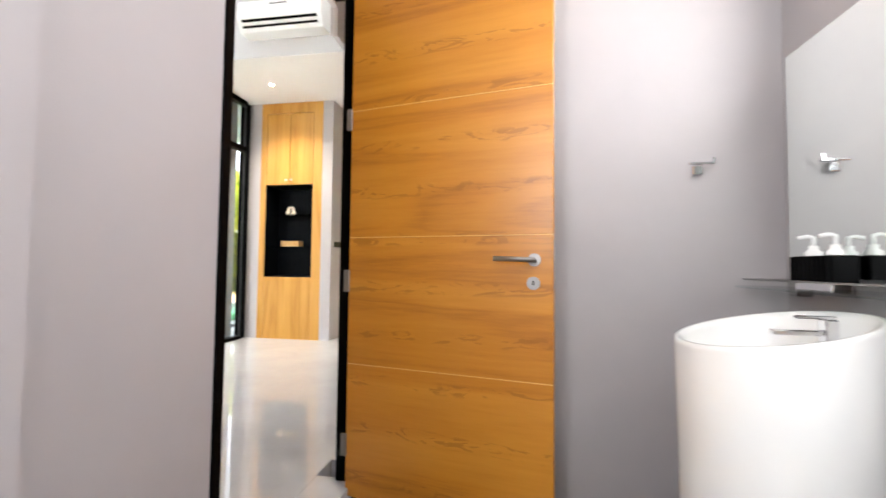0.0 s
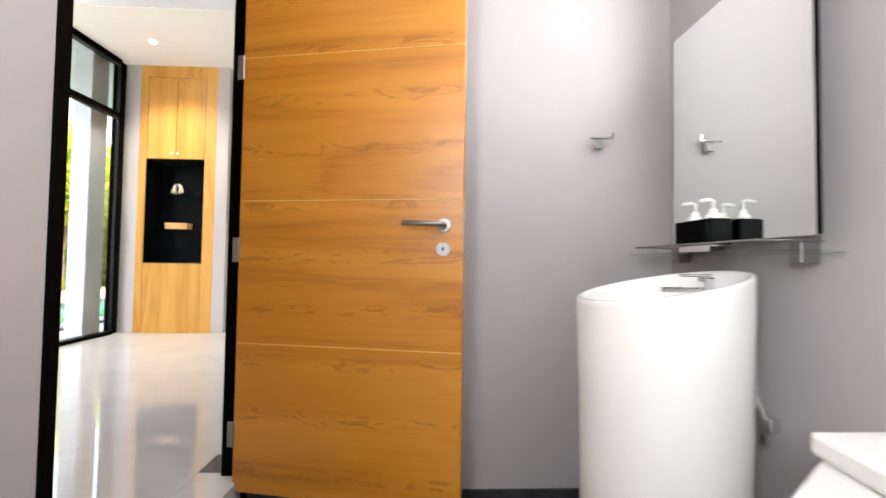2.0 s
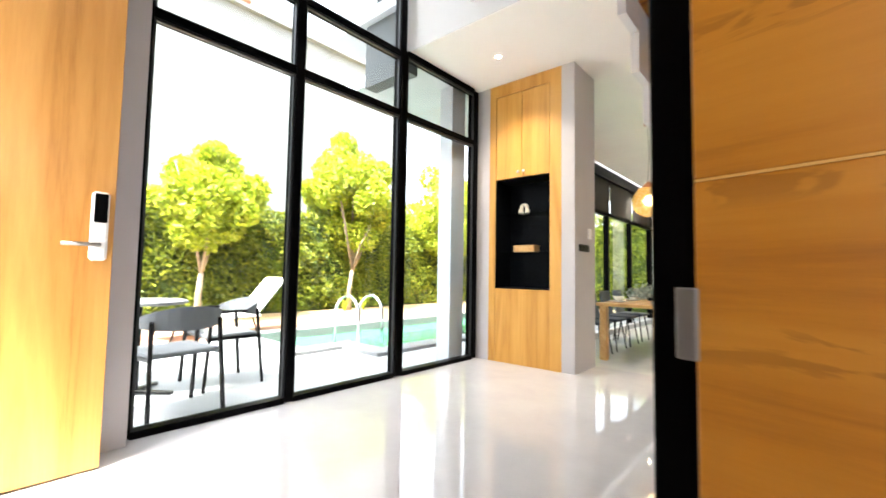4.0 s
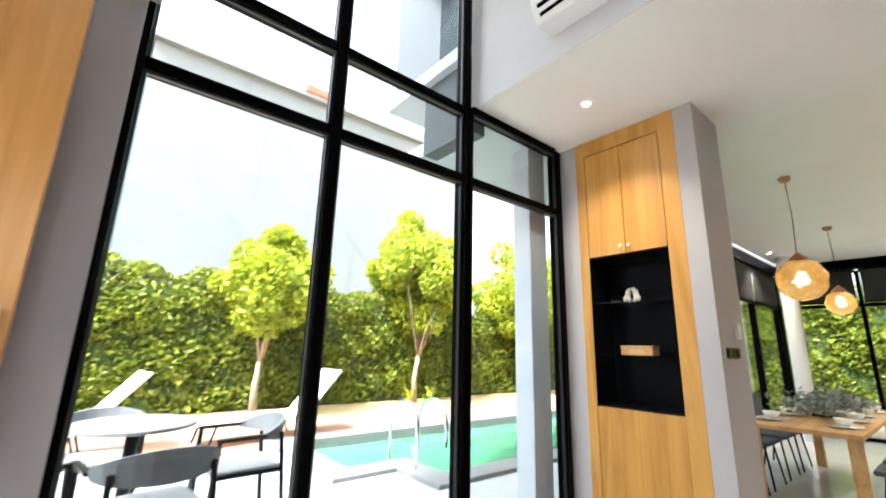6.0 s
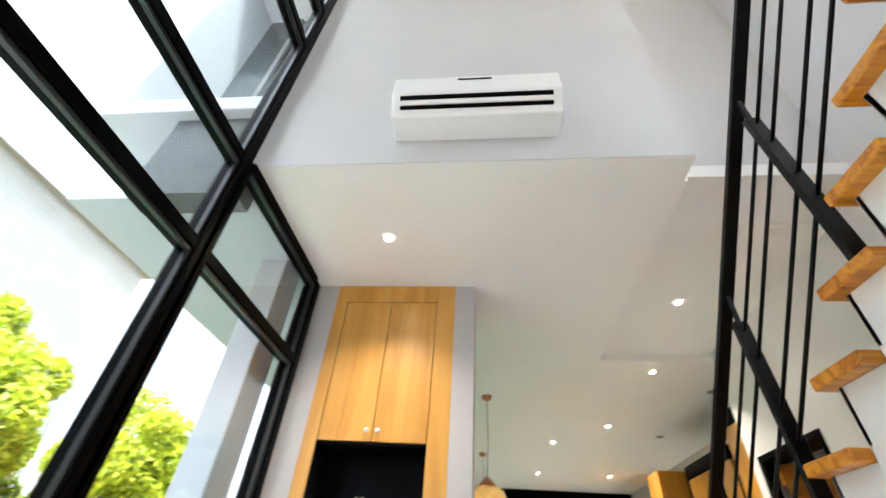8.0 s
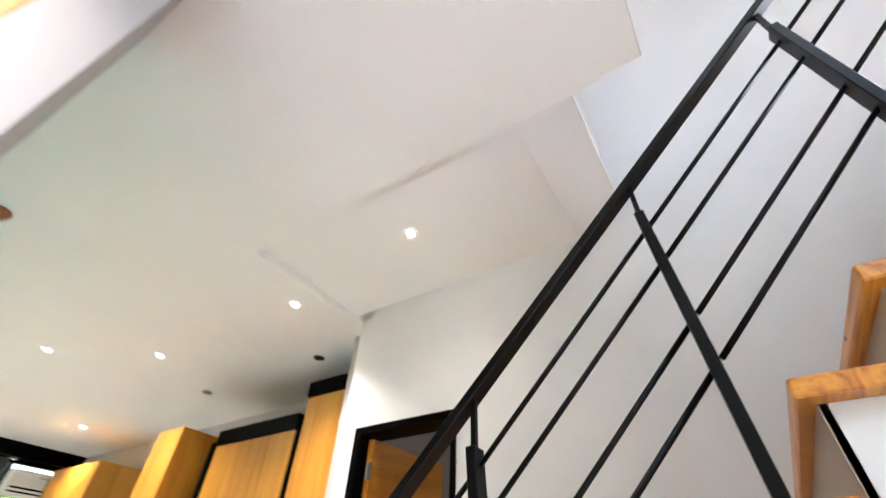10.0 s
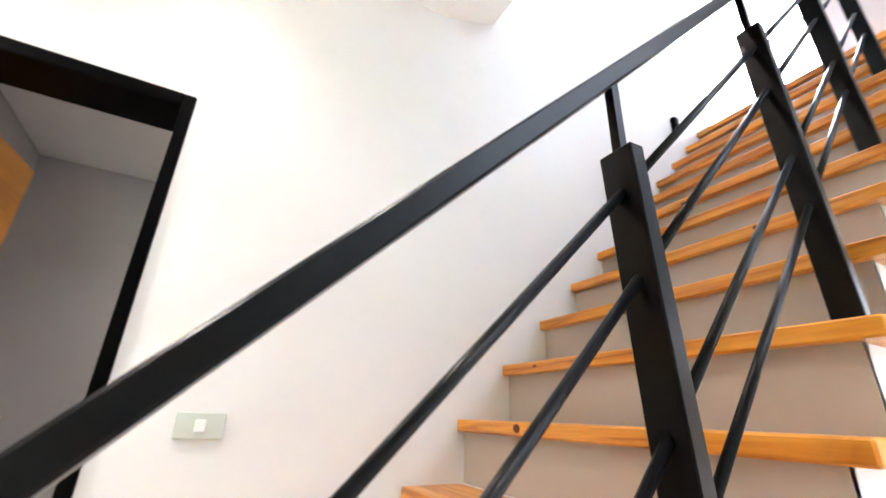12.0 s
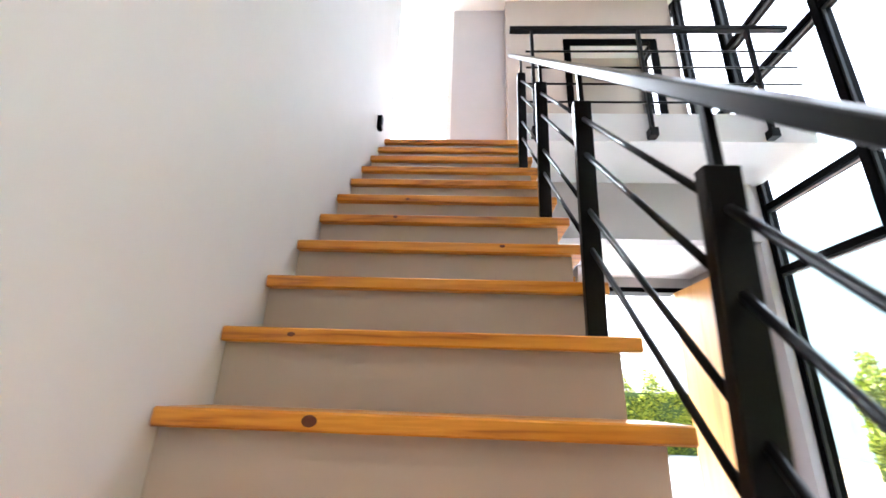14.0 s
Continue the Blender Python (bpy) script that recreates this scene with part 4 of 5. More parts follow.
part("body", boxes((1.165, 1.198, 2.505, 2.54, 0.69, 0.77), bevel=0.003), M_CHROME, tap)
part("spout", boxes((1.04, 1.165, 2.51, 2.535, 0.725, 0.74), bevel=0.003), M_CHROME, tap)
part("lever", boxes((1.10, 1.198, 2.515, 2.53, 0.771, 0.779), bevel=0.002), M_CHROME, tap)

wc = thing("toilet", (0.98, 1.75, -0.17), "white one-piece toilet with a flat cistern lid", "toilet")
def slab(bm, pts, z0, z1, bev):
    lo = [bm.verts.new((x, y, z0)) for x, y in pts]
    hi = [bm.verts.new((x, y, z1)) for x, y in pts]
    n = len(pts)
    for k in range(n):
        bm.faces.new((lo[k], lo[(k + 1) % n], hi[(k + 1) % n], hi[k]))
    bm.faces.new(hi), bm.faces.new(lo[::-1])
    if bev:
        bmesh.ops.bevel(bm, geom=[e for e in bm.edges], offset=bev, segments=2, affect="EDGES", profile=0.5)
    return bm
part("lid", slab(bmesh.new(), [(0.93, 1.60), (1.20, 1.58), (1.20, 1.99), (0.99, 1.99)], 0.492, 0.530, 0.008), M_CERAMIC, wc)
cist = bmesh.new()
lo = [cist.verts.new(p) for p in ((0.70, 1.56, 0.10), (1.20, 1.56, 0.10), (1.20, 2.02, 0.10), (0.70, 2.02, 0.10))]
hi = [cist.verts.new(p) for p in ((0.945, 1.61, 0.491), (1.20, 1.59, 0.491), (1.20, 1.98, 0.491), (1.0, 1.98, 0.491))]
for k in range(4):
    cist.faces.new((lo[k], lo[(k + 1) % 4], hi[(k + 1) % 4], hi[k]))
cist.faces.new(hi), cist.faces.new(lo[::-1])
bmesh.ops.bevel(cist, geom=list(cist.edges), offset=0.012, segments=2, affect="EDGES", profile=0.5)
part("cistern", cist, M_CERAMIC, wc)
part("bowl", lathe(bmesh.new(), [(0.14, -0.17), (0.15, 0.0), (0.24, 0.18), (0.25, 0.205), (0.235, 0.22)], (0.72, 1.79, 0), 32, 1.1, 0.8), M_CERAMIC, wc, smooth=True)
part("seat", lathe(bmesh.new(), [(0.235, 0.221), (0.245, 0.226), (0.245, 0.245), (0.22, 0.252)], (0.72, 1.79, 0), 32, 1.1, 0.8), M_PLASTIC, wc, smooth=True)

bs = thing("bidet_spray", (1.31, 2.45, 0.40), "chrome hand spray on the wall behind the toilet", "hand spray")
part("holder", boxes((1.295, 1.33, 2.43, 2.47, 0.345, 0.385), bevel=0.004), M_CHROME, bs)
part("head", tube(bmesh.new(), [(1.295, 2.45, 0.31), (1.29, 2.45, 0.40), (1.275, 2.46, 0.45), (1.245, 2.48, 0.475)], [0.009, 0.010, 0.012, 0.016], 10), M_CHROME, bs, smooth=True)

sc = thing("shower_screen", (1.0, 1.495, -0.17), "clear greenish glass shower screen", "shower screen")
part("pane", boxes((0.6805, 1.325, 1.492, 1.498, -0.17, 2.1)), M_HAZED, sc, "glass with a pale veil painted for reflected light").visible_shadow = False
part("edge", boxes((0.676, 0.680, 1.492, 1.498, -0.17, 2.1)), M_EDGE, sc, "dark green polished glass edge")

# ---- hall things ----
def ac_unit(name, m, label, w=0.84):
    a = thing(name, m, label, "air conditioner", "air conditioners", local=True)
    bm = bmesh.new()
    prof = [(0.0, 0.0), (0.0, 0.29), (-0.17, 0.29), (-0.205, 0.262), (-0.215, 0.11), (-0.15, 0.0)]
    ends = [[bm.verts.new((x, y, z)) for y, z in prof] for x in (-w / 2, w / 2)]
    n = len(prof)
    for k in range(n):
        bm.faces.new((ends[0][k], ends[0][(k + 1) % n], ends[1][(k + 1) % n], ends[1][k]))
    bm.faces.new(ends[0]), bm.faces.new(ends[1][::-1])
    bmesh.ops.bevel(bm, geom=[e for e in bm.edges], offset=0.008, segments=2, affect="EDGES", profile=0.5)
    part("body", bm, M_PLASTIC, a)
    for w2, cy, cz, nm, mt in ((0.012, -0.2005, 0.084, "outlet", M_BLACK), (0.010, -0.1745, 0.040, "outlet", M_BLACK)):
        part(nm, box(bmesh.new(), -w / 2 + 0.045, w / 2 - 0.045, -0.004, 0.004, -w2, w2, 0.0, pose(0, cy, cz, 33)), mt, a, "dark air slot")
    part("louvre", box(bmesh.new(), -w / 2 + 0.05, w / 2 - 0.05, -0.006, 0.003, -0.011, 0.011, 0.002, pose(0, -0.189, 0.062, 36)), M_PLASTIC, a)
    part("display", boxes((-0.09, 0.08, -0.2135, -0.205, 0.222, 0.228)), M_BLACK, a)
    return a


ac_unit("air_conditioner", pose(-1.815, 4.90, 3.10), "white split air conditioner on the wall above the hall")


def downlight(x, y, z, on=True, power=1.0):
    d = thing("downlight", (x, y, z), "small recessed ceiling downlight, lit" if on else "small recessed ceiling downlight, switched off", "ceiling light", "downlights" if on else "unlit downlights")
    part("ring", lathe(bmesh.new(), [(0.034, -0.001), (0.046, -0.001), (0.046, -0.006), (0.036, -0.006)], (x, y, z), 20), M_CEIL if on else M_STEEL, d)
    part("lens", lathe(bmesh.new(), [(0.022, -0.0065), (0.022, -0.009)], (x, y, z), 16), M_BULB if on else M_STEEL, d)
    if on:
        l = bpy.data.lights.new("downlight_beam", "SPOT")
        l.energy, l.spot_size, l.spot_blend, l.shadow_soft_size, l.color = SPOT * power, radians(115), 0.9, 0.03, (1.0, 0.87, 0.70)
        o = new("downlight_beam", l)
        o.parent, o.matrix_parent_inverse = d, BASE[d.name]
        o.matrix_world = look((x, y, z - 0.012), (x, y + 0.001, z - 1))


for x, y, z in ((-2.354, 5.471, CEIL), (-0.39, 6.28, 2.992), (-0.26, 7.375, CEIL), (-0.292, 9.038, CEIL), (-0.85, 9.83, CEIL), (-0.87, 11.83, CEIL), (-2.78, 11.9, CEIL), (0.34, 11.82, CEIL)):
    downlight(x, y, z, True, 0.13 if z > CEIL + 0.01 else 0.75 if y < 6 else 1.0)
for x, y in ((0.424, 7.828), (0.42, 9.4)):
    downlight(x, y, CEIL, False)
# unseen lamp, added to lift the small room behind the inner doorway
downlight(1.0, 6.25, 2.45, True, 0.07)
dl = thing("entry_downlight", (-1.35, 2.45, 2.57), "small recessed entry downlight, switched off", "ceiling light")
part("ring", lathe(bmesh.new(), [(0.034, -0.001), (0.046, -0.001), (0.046, -0.006), (0.036, -0.006)], (-1.35, 2.45, 2.57), 20), M_CEIL, dl)

# inner doorway with the oak door, and the dim room behind it
setting("door_frame_inner", boxes((XS - 0.012, XS + 0.16, 6.281, 6.313, 0.0, 2.14), (XS - 0.012, XS + 0.16, 6.935, 6.99, 0.0, 2.14), (XS - 0.012, XS + 0.16, 6.313, 6.935, 2.10, 2.14), bevel=0.003), M_BLACK, "black painted frame of the inner doorway", "door frame")
idoor = thing("door_2", pose(0.20, 6.915, 0.0, 0, 0, -6), "open oak veneer door with steel hinges", "door", kind="structure", local=True)
ibm = bmesh.new()
for z0, z1 in ((0.01, 0.54), (0.54, 1.06), (1.06, 1.58), (1.58, 2.08)):
    box(ibm, 0.0, 0.65, -0.04, 0.0, z0 + 0.0015, z1 - 0.0015, 0.002)
box(ibm, 0.002, 0.648, -0.037, -0.003, 0.012, 2.078)
part("leaf", ibm, M_OAK_H, idoor)
for z in (0.54, 1.06, 1.58):
    part("inlay", boxes((0.001, 0.649, -0.0403, 0.0003, z - 0.0015, z + 0.0015)), M_INLAY, idoor, "thin pale oak inlay line")
for z in (0.3, 1.55, 1.9):
    part("hinge", boxes((-0.03, 0.004, -0.05, -0.038, z - 0.045, z + 0.045), bevel=0.002), M_STEEL, idoor, "steel butt hinge")
setting("wall_store", boxes((XS + 0.15, 1.6, 5.4, 5.5, -0.2, 2.9), (1.5, 1.6, 5.5, 7.1, -0.2, 2.9), (XS + 0.15, 1.6, 7.06, 7.145, -0.2, 2.9)), M_GREY, "grey painted walls of the small room", "wall")
setting("ceiling_store", boxes((XS + 0.15, 1.6, 5.4, 7.2, 2.45, 2.55)), M_CEIL, "white ceiling of the small room", "ceiling")

sw = thing("light_switch", (XS - 0.005, 6.075, 1.236), "white wall switch plate with one rocker", "switch")
part("plate", boxes((XS - 0.009, XS, 6.021, 6.129, 1.206, 1.267), bevel=0.003), M_PLATE, sw)
part("rocker", boxes((XS - 0.014, XS - 0.009, 6.063, 6.087, 1.222, 1.250), bevel=0.002), M_CERAMIC, sw)
so = thing("wall_socket", (XS - 0.005, 5.80, 1.03), "black wall socket plate beside the stair", "socket")
part("plate", boxes((XS - 0.010, XS, 5.742, 5.85, 1.005, 1.067), bevel=0.003), M_BLACK, so)
wl = thing("stair_light", (XS - 0.02, 3.81, 3.0), "small black wall light beside the stair", "wall light")
part("body", boxes((XS - 0.035, XS, 3.772, 3.822, 2.99, 3.10), bevel=0.008), M_BLACK, wl)
part("diffuser", boxes((XS - 0.037, XS - 0.034, 3.777, 3.817, 3.0, 3.015)), M_STEEL, wl)

# display niche: glass shelves and what stands on them
for z in (1.135, 1.535):
    g = thing("niche_shelf", (-2.41, 6.15, z), "clear glass shelf in the black niche", "shelf", "niche shelves")
    part("pane", boxes((-2.714, -2.101, 6.03, 6.298, z - 0.008, z)), M_SCREEN, g)
fig = bmesh.new()
for sx in (-1, 1):
    tube(fig, [(-2.465 + sx * 0.014, 6.16, 1.537), (-2.465 + sx * 0.034, 6.16, 1.575), (-2.465 + sx * 0.030, 6.16, 1.62), (-2.465 + sx * 0.008, 6.16, 1.648)], [0.014, 0.021, 0.020, 0.012], 12)
    tube(fig, [(-2.465 + sx * 0.03, 6.16, 1.60), (-2.465 + sx * 0.055, 6.155, 1.575), (-2.465 + sx * 0.052, 6.15, 1.54)], [0.014, 0.013, 0.012], 10)
solo("ornament", fig, M_ORN, "small pale carved ornament on a glass shelf", "ornament", smooth=True)
bk = thing("wooden_box", (-2.43, 6.15, 1.135), "small pale wooden box on a glass shelf", "box")
part("body", boxes((-2.55, -2.31, 6.09, 6.20, 1.1355, 1.185), bevel=0.004), M_TABLEWOOD, bk)
part("lid", boxes((-2.553, -2.307, 6.087, 6.203, 1.1855, 1.205), bevel=0.004), M_TABLEWOOD, bk)

th = thing("thermostat", (-1.84, 6.33, 1.3), "small white thermostat on the grey wall end", "thermostat")
part("case", boxes((-1.845, -1.825, 6.30, 6.37, 1.26, 1.36), bevel=0.005), M_PLASTIC, th)
sp = thing("switch_panel", (-1.84, 6.2, 1.16), "dark grey three-gang switch panel", "switch")
part("plate", boxes((-1.845, -1.836, 6.09, 6.33, 1.13, 1.20), bevel=0.003), M_RAIL, sp)
for k in range(3):
    part("key", boxes((-1.838, -1.831, 6.105 + k * 0.073, 6.165 + k * 0.073, 1.142, 1.188), bevel=0.003), M_RAIL, sp)

# entry: front door leaf, cupboard
fd = thing("door_3", pose(-2.68, 1.835, 0.0, 0, 0, 91), "open oak front door with an electronic lock", "door", kind="structure", local=True)
part("leaf", boxes((0.0, 0.91, -0.045, 0.0, 0.01, 2.40), bevel=0.003), M_OAK_F, fd)
lock = part("electronic_lock", boxes((0.82, 0.885, -0.075, -0.045, 0.93, 1.24), bevel=0.012), M_PLASTIC, fd, "grey electronic lock with a black keypad")
part("keypad", boxes((0.828, 0.877, -0.0775, -0.074, 1.10, 1.23), bevel=0.004), M_BLACK, lock)
part("lever", tube(bmesh.new(), [(0.85, -0.075, 1.0), (0.85, -0.11, 1.0), (0.72, -0.112, 1.0)], 0.009, 8), M_STEEL, lock, smooth=True)
part("door_viewer", boxes((0.5, 0.53, 0.0, 0.006, 1.72, 1.80), bevel=0.002), M_BLACK, fd)
setting("door_frame_front", boxes((-2.78, -2.70, 1.79, 1.825, 0.0, 2.46), (-1.74, -1.695, 1.63, 1.825, 0.0, 2.46), (-2.70, -1.74, 1.63, 1.825, 2.41, 2.46), bevel=0.003), M_BLACK, "black frame of the front door", "door frame")
ec = thing("entry_cupboard", (-1.0, 2.0, 1.8), "oak wall cupboard with small white knobs in the entry", "cupboard")
part("body", boxes((-1.568, -0.505, 1.805, 2.10, 1.80, 2.48), bevel=0.002), M_OAK_K, ec)
for k in range(4):
    x0 = -1.565 + k * 0.264
    d = part("door", boxes((x0 + 0.002, x0 + 0.262, 2.101, 2.12, 1.803, 2.477), bevel=0.002), M_OAK_K, ec)
    part("knob", rod(bmesh.new(), (x0 + (0.225 if k % 2 == 0 else 0.04), 2.12, 1.85), (x0 + (0.225 if k % 2 == 0 else 0.04), 2.14, 1.85), 0.011, 12), M_PLASTIC, d, "small white knob")

# upper floor: doorway in the beige wall, stair window
setting("wall_upper_inner", boxes((-1.60, -1.05, 2.10, 2.2, UP, TOP), (-2.70, -1.60, 2.10, 2.2, 5.42, TOP), (XG + 0.06, -2.70, 2.10, 2.2, UP, TOP), (-1.05, -0.925, 1.2, 2.2, UP, TOP)), M_TAUPE, "warm beige wall behind the gallery", "wall")
setting("door_frame_upper", boxes((-1.68, -1.60, 2.18, 2.215, UP, 5.42), (-2.70, -2.62, 2.18, 2.215, UP, 5.42), (-2.62, -1.68, 2.18, 2.215, 5.34, 5.42), bevel=0.003), M_BLACK, "black door frame behind the gallery", "door frame")
setting("wall_room_beyond", boxes((XG + 0.06, -1.05, 1.21, 1.25, UP, TOP)), M_TAUPE, "beige wall of the room beyond", "wall")
sw3 = thing("window_4", (0.3, 2.0, UP), "tall stair window with pale mullions", "window", kind="structure")
part("window_frame", boxes((-0.277, -0.22, 1.97, 2.04, UP, TOP), (0.81, 0.85, 1.97, 2.04, UP, TOP)), M_PLASTIC, sw3)
for z in (UP + 0.03, 4.71, 5.82):
    part("mullion", boxes((-0.22, 0.81, 1.975, 2.035, z - 0.018, z + 0.018)), M_PLASTIC, sw3)
wp = part("pane", boxes((-0.22, 0.81, 2.0, 2.01, UP + 0.05, TOP)), M_GLASS, sw3)
wp.visible_shadow = False
wl4 = bpy.data.lights.new("stair_window_light", "AREA")
wl4.shape, wl4.size, wl4.size_y, wl4.energy, wl4.color = "RECTANGLE", 1.0, 2.8, STAIR_WINDOW, (0.97, 0.98, 1.0)
new("stair_window_light", wl4).matrix_world = look((0.295, 1.94, 4.58), (0.295, 3.0, 4.58))

# ---- kitchen ----
KX = 0.40


def tall_unit(label, y0, y1, top, doors, z0, x=KX):
    u = thing("tall_cabinet", (x + 0.3, (y0 + y1) / 2, -0.2), label, "cabinet", "kitchen units")
    part("body", boxes((x + 0.02, 1.1, y0, y1, -0.2 if z0 < 0.1 else z0, top - 0.12)), M_BLACK, u)
    part("fascia", boxes((x - 0.012, 1.1, y0 - 0.002, y1 + 0.002, top - 0.12, top), bevel=0.002), M_BLACK, u, "black fascia")
    for a, b, za, zb, hz in doors:
        d = part("door", boxes((x, x + 0.02, a, b, za, zb), bevel=0.002), M_OAK_K, u)
        if hz:
            part("handle", boxes((x - 0.028, x - 0.018, a + 0.1, a + 0.24, hz - 0.012, hz + 0.012), (x - 0.02, x, a + 0.11, a + 0.12, hz - 0.006, hz + 0.006), (x - 0.02, x, a + 0.22, a + 0.23, hz - 0.006, hz + 0.006), bevel=0.002), M_STEEL, d, "steel bar handle")
    return u


tall_unit("tall oak cabinet over the fridge with a black fascia", 7.305, 7.81, 2.69, [(7.32, 7.80, 1.65, 2.565, 1.74)], 1.62)
fr = thing("fridge", (0.7, 7.58, -0.2), "pale steel fridge with two upright handles", "fridge")
part("body", boxes((KX + 0.03, 1.08, 7.315, 7.805, -0.2, 1.61), bevel=0.006), M_FRIDGE, fr)
for a, b in ((7.32, 7.558), (7.562, 7.80)):
    d = part("door", boxes((KX, KX + 0.029, a, b, -0.1, 1.605), bevel=0.008), M_FRIDGE, fr)
    yy = 7.54 if a < 7.4 else 7.58
    part("handle", tube(bmesh.new(), [(KX, yy, 1.48), (KX - 0.04, yy, 1.46), (KX - 0.04, yy, 0.5), (KX, yy, 0.48)], 0.011, 8), M_STEEL, d, smooth=True)
tall_unit("tall oak cabinet with a built-in oven and black fascia", 7.86, 8.85, 2.46, [(7.875, 8.14, 1.75, 2.335, 1.82), (8.145, 8.84, 1.15, 2.335, 1.22), (7.875, 8.84, -0.1, 0.65, 0.58)], -0.2)
ov = thing("oven", (KX + 0.2, 8.0, 0.7), "built-in steel microwave oven with a black window", "oven")
part("front", boxes((KX - 0.005, KX + 0.02, 7.88, 8.135, 1.25, 1.74), bevel=0.003), M_FRIDGE, ov)
part("window", boxes((KX - 0.009, KX - 0.004, 7.90, 8.08, 1.34, 1.66)), M_BLACK, ov)
part("handle", boxes((KX - 0.04, KX - 0.028, 7.9, 8.12, 1.29, 1.31), (KX - 0.03, KX - 0.004, 7.91, 7.92, 1.295, 1.305), (KX - 0.03, KX - 0.004, 8.10, 8.11, 1.295, 1.305)), M_STEEL, ov)
en = thing("end_panel_cabinet", (0.7, 9.2, -0.2), "deep oak wall cabinet beside open black shelving", "cabinet")
part("body", boxes((0.15, 1.1, 9.02, 9.40, 1.1, 2.46), bevel=0.003), M_OAK_K, en)
part("shelving", boxes((KX + 0.05, 1.1, 8.855, 9.015, -0.2, 2.4)), M_BLACK, en, "black open shelving")
setting("wall_kitchen", boxes((1.1, 1.25, 7.2, 14.2, -0.5, CEIL), (XS + 0.15, 1.1, 7.146, 7.31, -0.5, CEIL)), M_GREY, "grey painted kitchen wall", "wall")
wc2 = thing("wall_cabinet", (0.5, 12.9, 2.0), "oak wall cabinet high on the kitchen wall", "cabinet")
part("body", boxes((0.55, 1.1, 11.4, 12.6, 1.5, 2.55), bevel=0.004), M_OAK_K, wc2)
ac_unit("air_conditioner", pose(0.70, 13.36, 2.3), "white split air conditioner by the kitchen windows", 0.8)

# ---- dining ----
def glazed(name, label, axis, at, marks, bars, parts_mat=M_GLASS):
    g = thing(name, (at, marks[0], 0) if axis == "x" else (marks[0], at, 0), label, "glass wall", kind="structure")
    def put(nm, a0, a1, d, z0, z1, mat):
        spec = (at - d, at + d, a0, a1, z0, z1) if axis == "x" else (a0, a1, at - d, at + d, z0, z1)
        return part(nm, boxes(spec), mat, g)
    for m in marks:
        put("post", m - 0.03, m + 0.03, 0.05, bars[0], bars[-1], M_BLACK)
    for a, b in zip(marks, marks[1:]):
        for z in bars:
            put("transom", a + 0.03, b - 0.03, 0.045, z - 0.03, z + 0.03, M_BLACK)
        for z0, z1 in zip(bars, bars[1:]):
            put("pane", a + 0.028, b - 0.028, 0.005, z0 + 0.028, z1 - 0.028, parts_mat).visible_shadow = False
    return g


glazed("window_5", "black-framed dining windows onto the garden", "x", -3.15, (6.55, 7.9, 9.2, 10.5, 11.9, 13.45), (-0.17, 2.1, 2.72))
glazed("window_6", "black-framed windows across the end of the dining room", "y", 13.5, (-3.1, -1.9, -0.7, 0.3, 1.1), (-0.17, 2.1, 2.72))
setting("lintel_dining", boxes((-3.25, -3.05, 6.49, 13.6, 2.75, CEIL), (-3.05, 1.2, 13.4, 13.6, 2.75, CEIL), (-3.3, XG, 6.40, 6.52, -0.4, CEIL)), M_BLACK, "black lintel over the dining windows", "lintel")
for k, (a, b) in enumerate(((6.6, 7.85), (7.95, 9.15), (9.25, 10.45), (10.55, 11.85), (11.95, 13.3))):
    r = thing("roller_blind", (-3.08, (a + b) / 2, 2.1), "dark roller blind half lowered over the window top", "blind", "roller blinds")
    part("cloth", boxes((-3.085, -3.08, a, b, 2.12, 2.72)), M_BLIND, r)
    part("bar", boxes((-3.09, -3.075, a, b, 2.10, 2.12)), M_BLACK, r)
for a, b in ((-3.0, -1.95), (-1.85, -0.75), (-0.65, 0.25)):
    r = thing("roller_blind", ((a + b) / 2, 13.4, 2.1), "dark roller blind half lowered over the window top", "blind", "roller blinds")
    part("cloth", boxes((a, b, 13.41, 13.415, 2.16, 2.72)), M_BLIND, r)
    part("bar", boxes((a, b, 13.405, 13.42, 2.14, 2.16)), M_BLACK, r)
setting("column_dining", rod(bmesh.new(), (-2.72, 12.5, -0.2), (-2.72, 12.5, CEIL), 0.12, 32), M_EXT, "round white column in the dining room", "column")

FLOOR = -0.20
dt = thing("dining_table", (-1.9, 9.3, FLOOR), "long oak dining table set for a meal", "table")
part("tabletop", boxes((-2.35, -1.50, 7.85, 10.6, 0.51, 0.55), bevel=0.004), M_TABLEWOOD, dt)
for x in (-2.28, -1.57):
    for y in (7.95, 10.5):
        part("leg", boxes((x - 0.045, x + 0.045, y - 0.045, y + 0.045, FLOOR, 0.51), bevel=0.004), M_TABLEWOOD, dt)


def dining_chair(x, y, angle):
    c = thing("dining_chair", pose(x, y, FLOOR, 0, 0, angle), "dark blue-grey shell dining chair on thin black legs", "chair", "chairs round the dining table", local=True)
    part("seat", box(bmesh.new(), -0.22, 0.22, -0.21, 0.22, 0.43, 0.47, 0.018, None, 2), M_CHAIR, c)
    part("backrest", box(bmesh.new(), -0.21, 0.21, -0.015, 0.015, 0.0, 0.40, 0.012, pose(0, 0.215, 0.46, -10), 2), M_CHAIR, c)
    for sx in (-1, 1):
        for sy in (-1, 1):
            part("leg", rod(bmesh.new(), (0.21 * sx, 0.2 * sy, 0.0), (0.15 * sx, 0.14 * sy, 0.43), 0.010, 8), M_BLACK, c)
    return c


first_chair = dining_chair(-1.30, 8.25, -90)
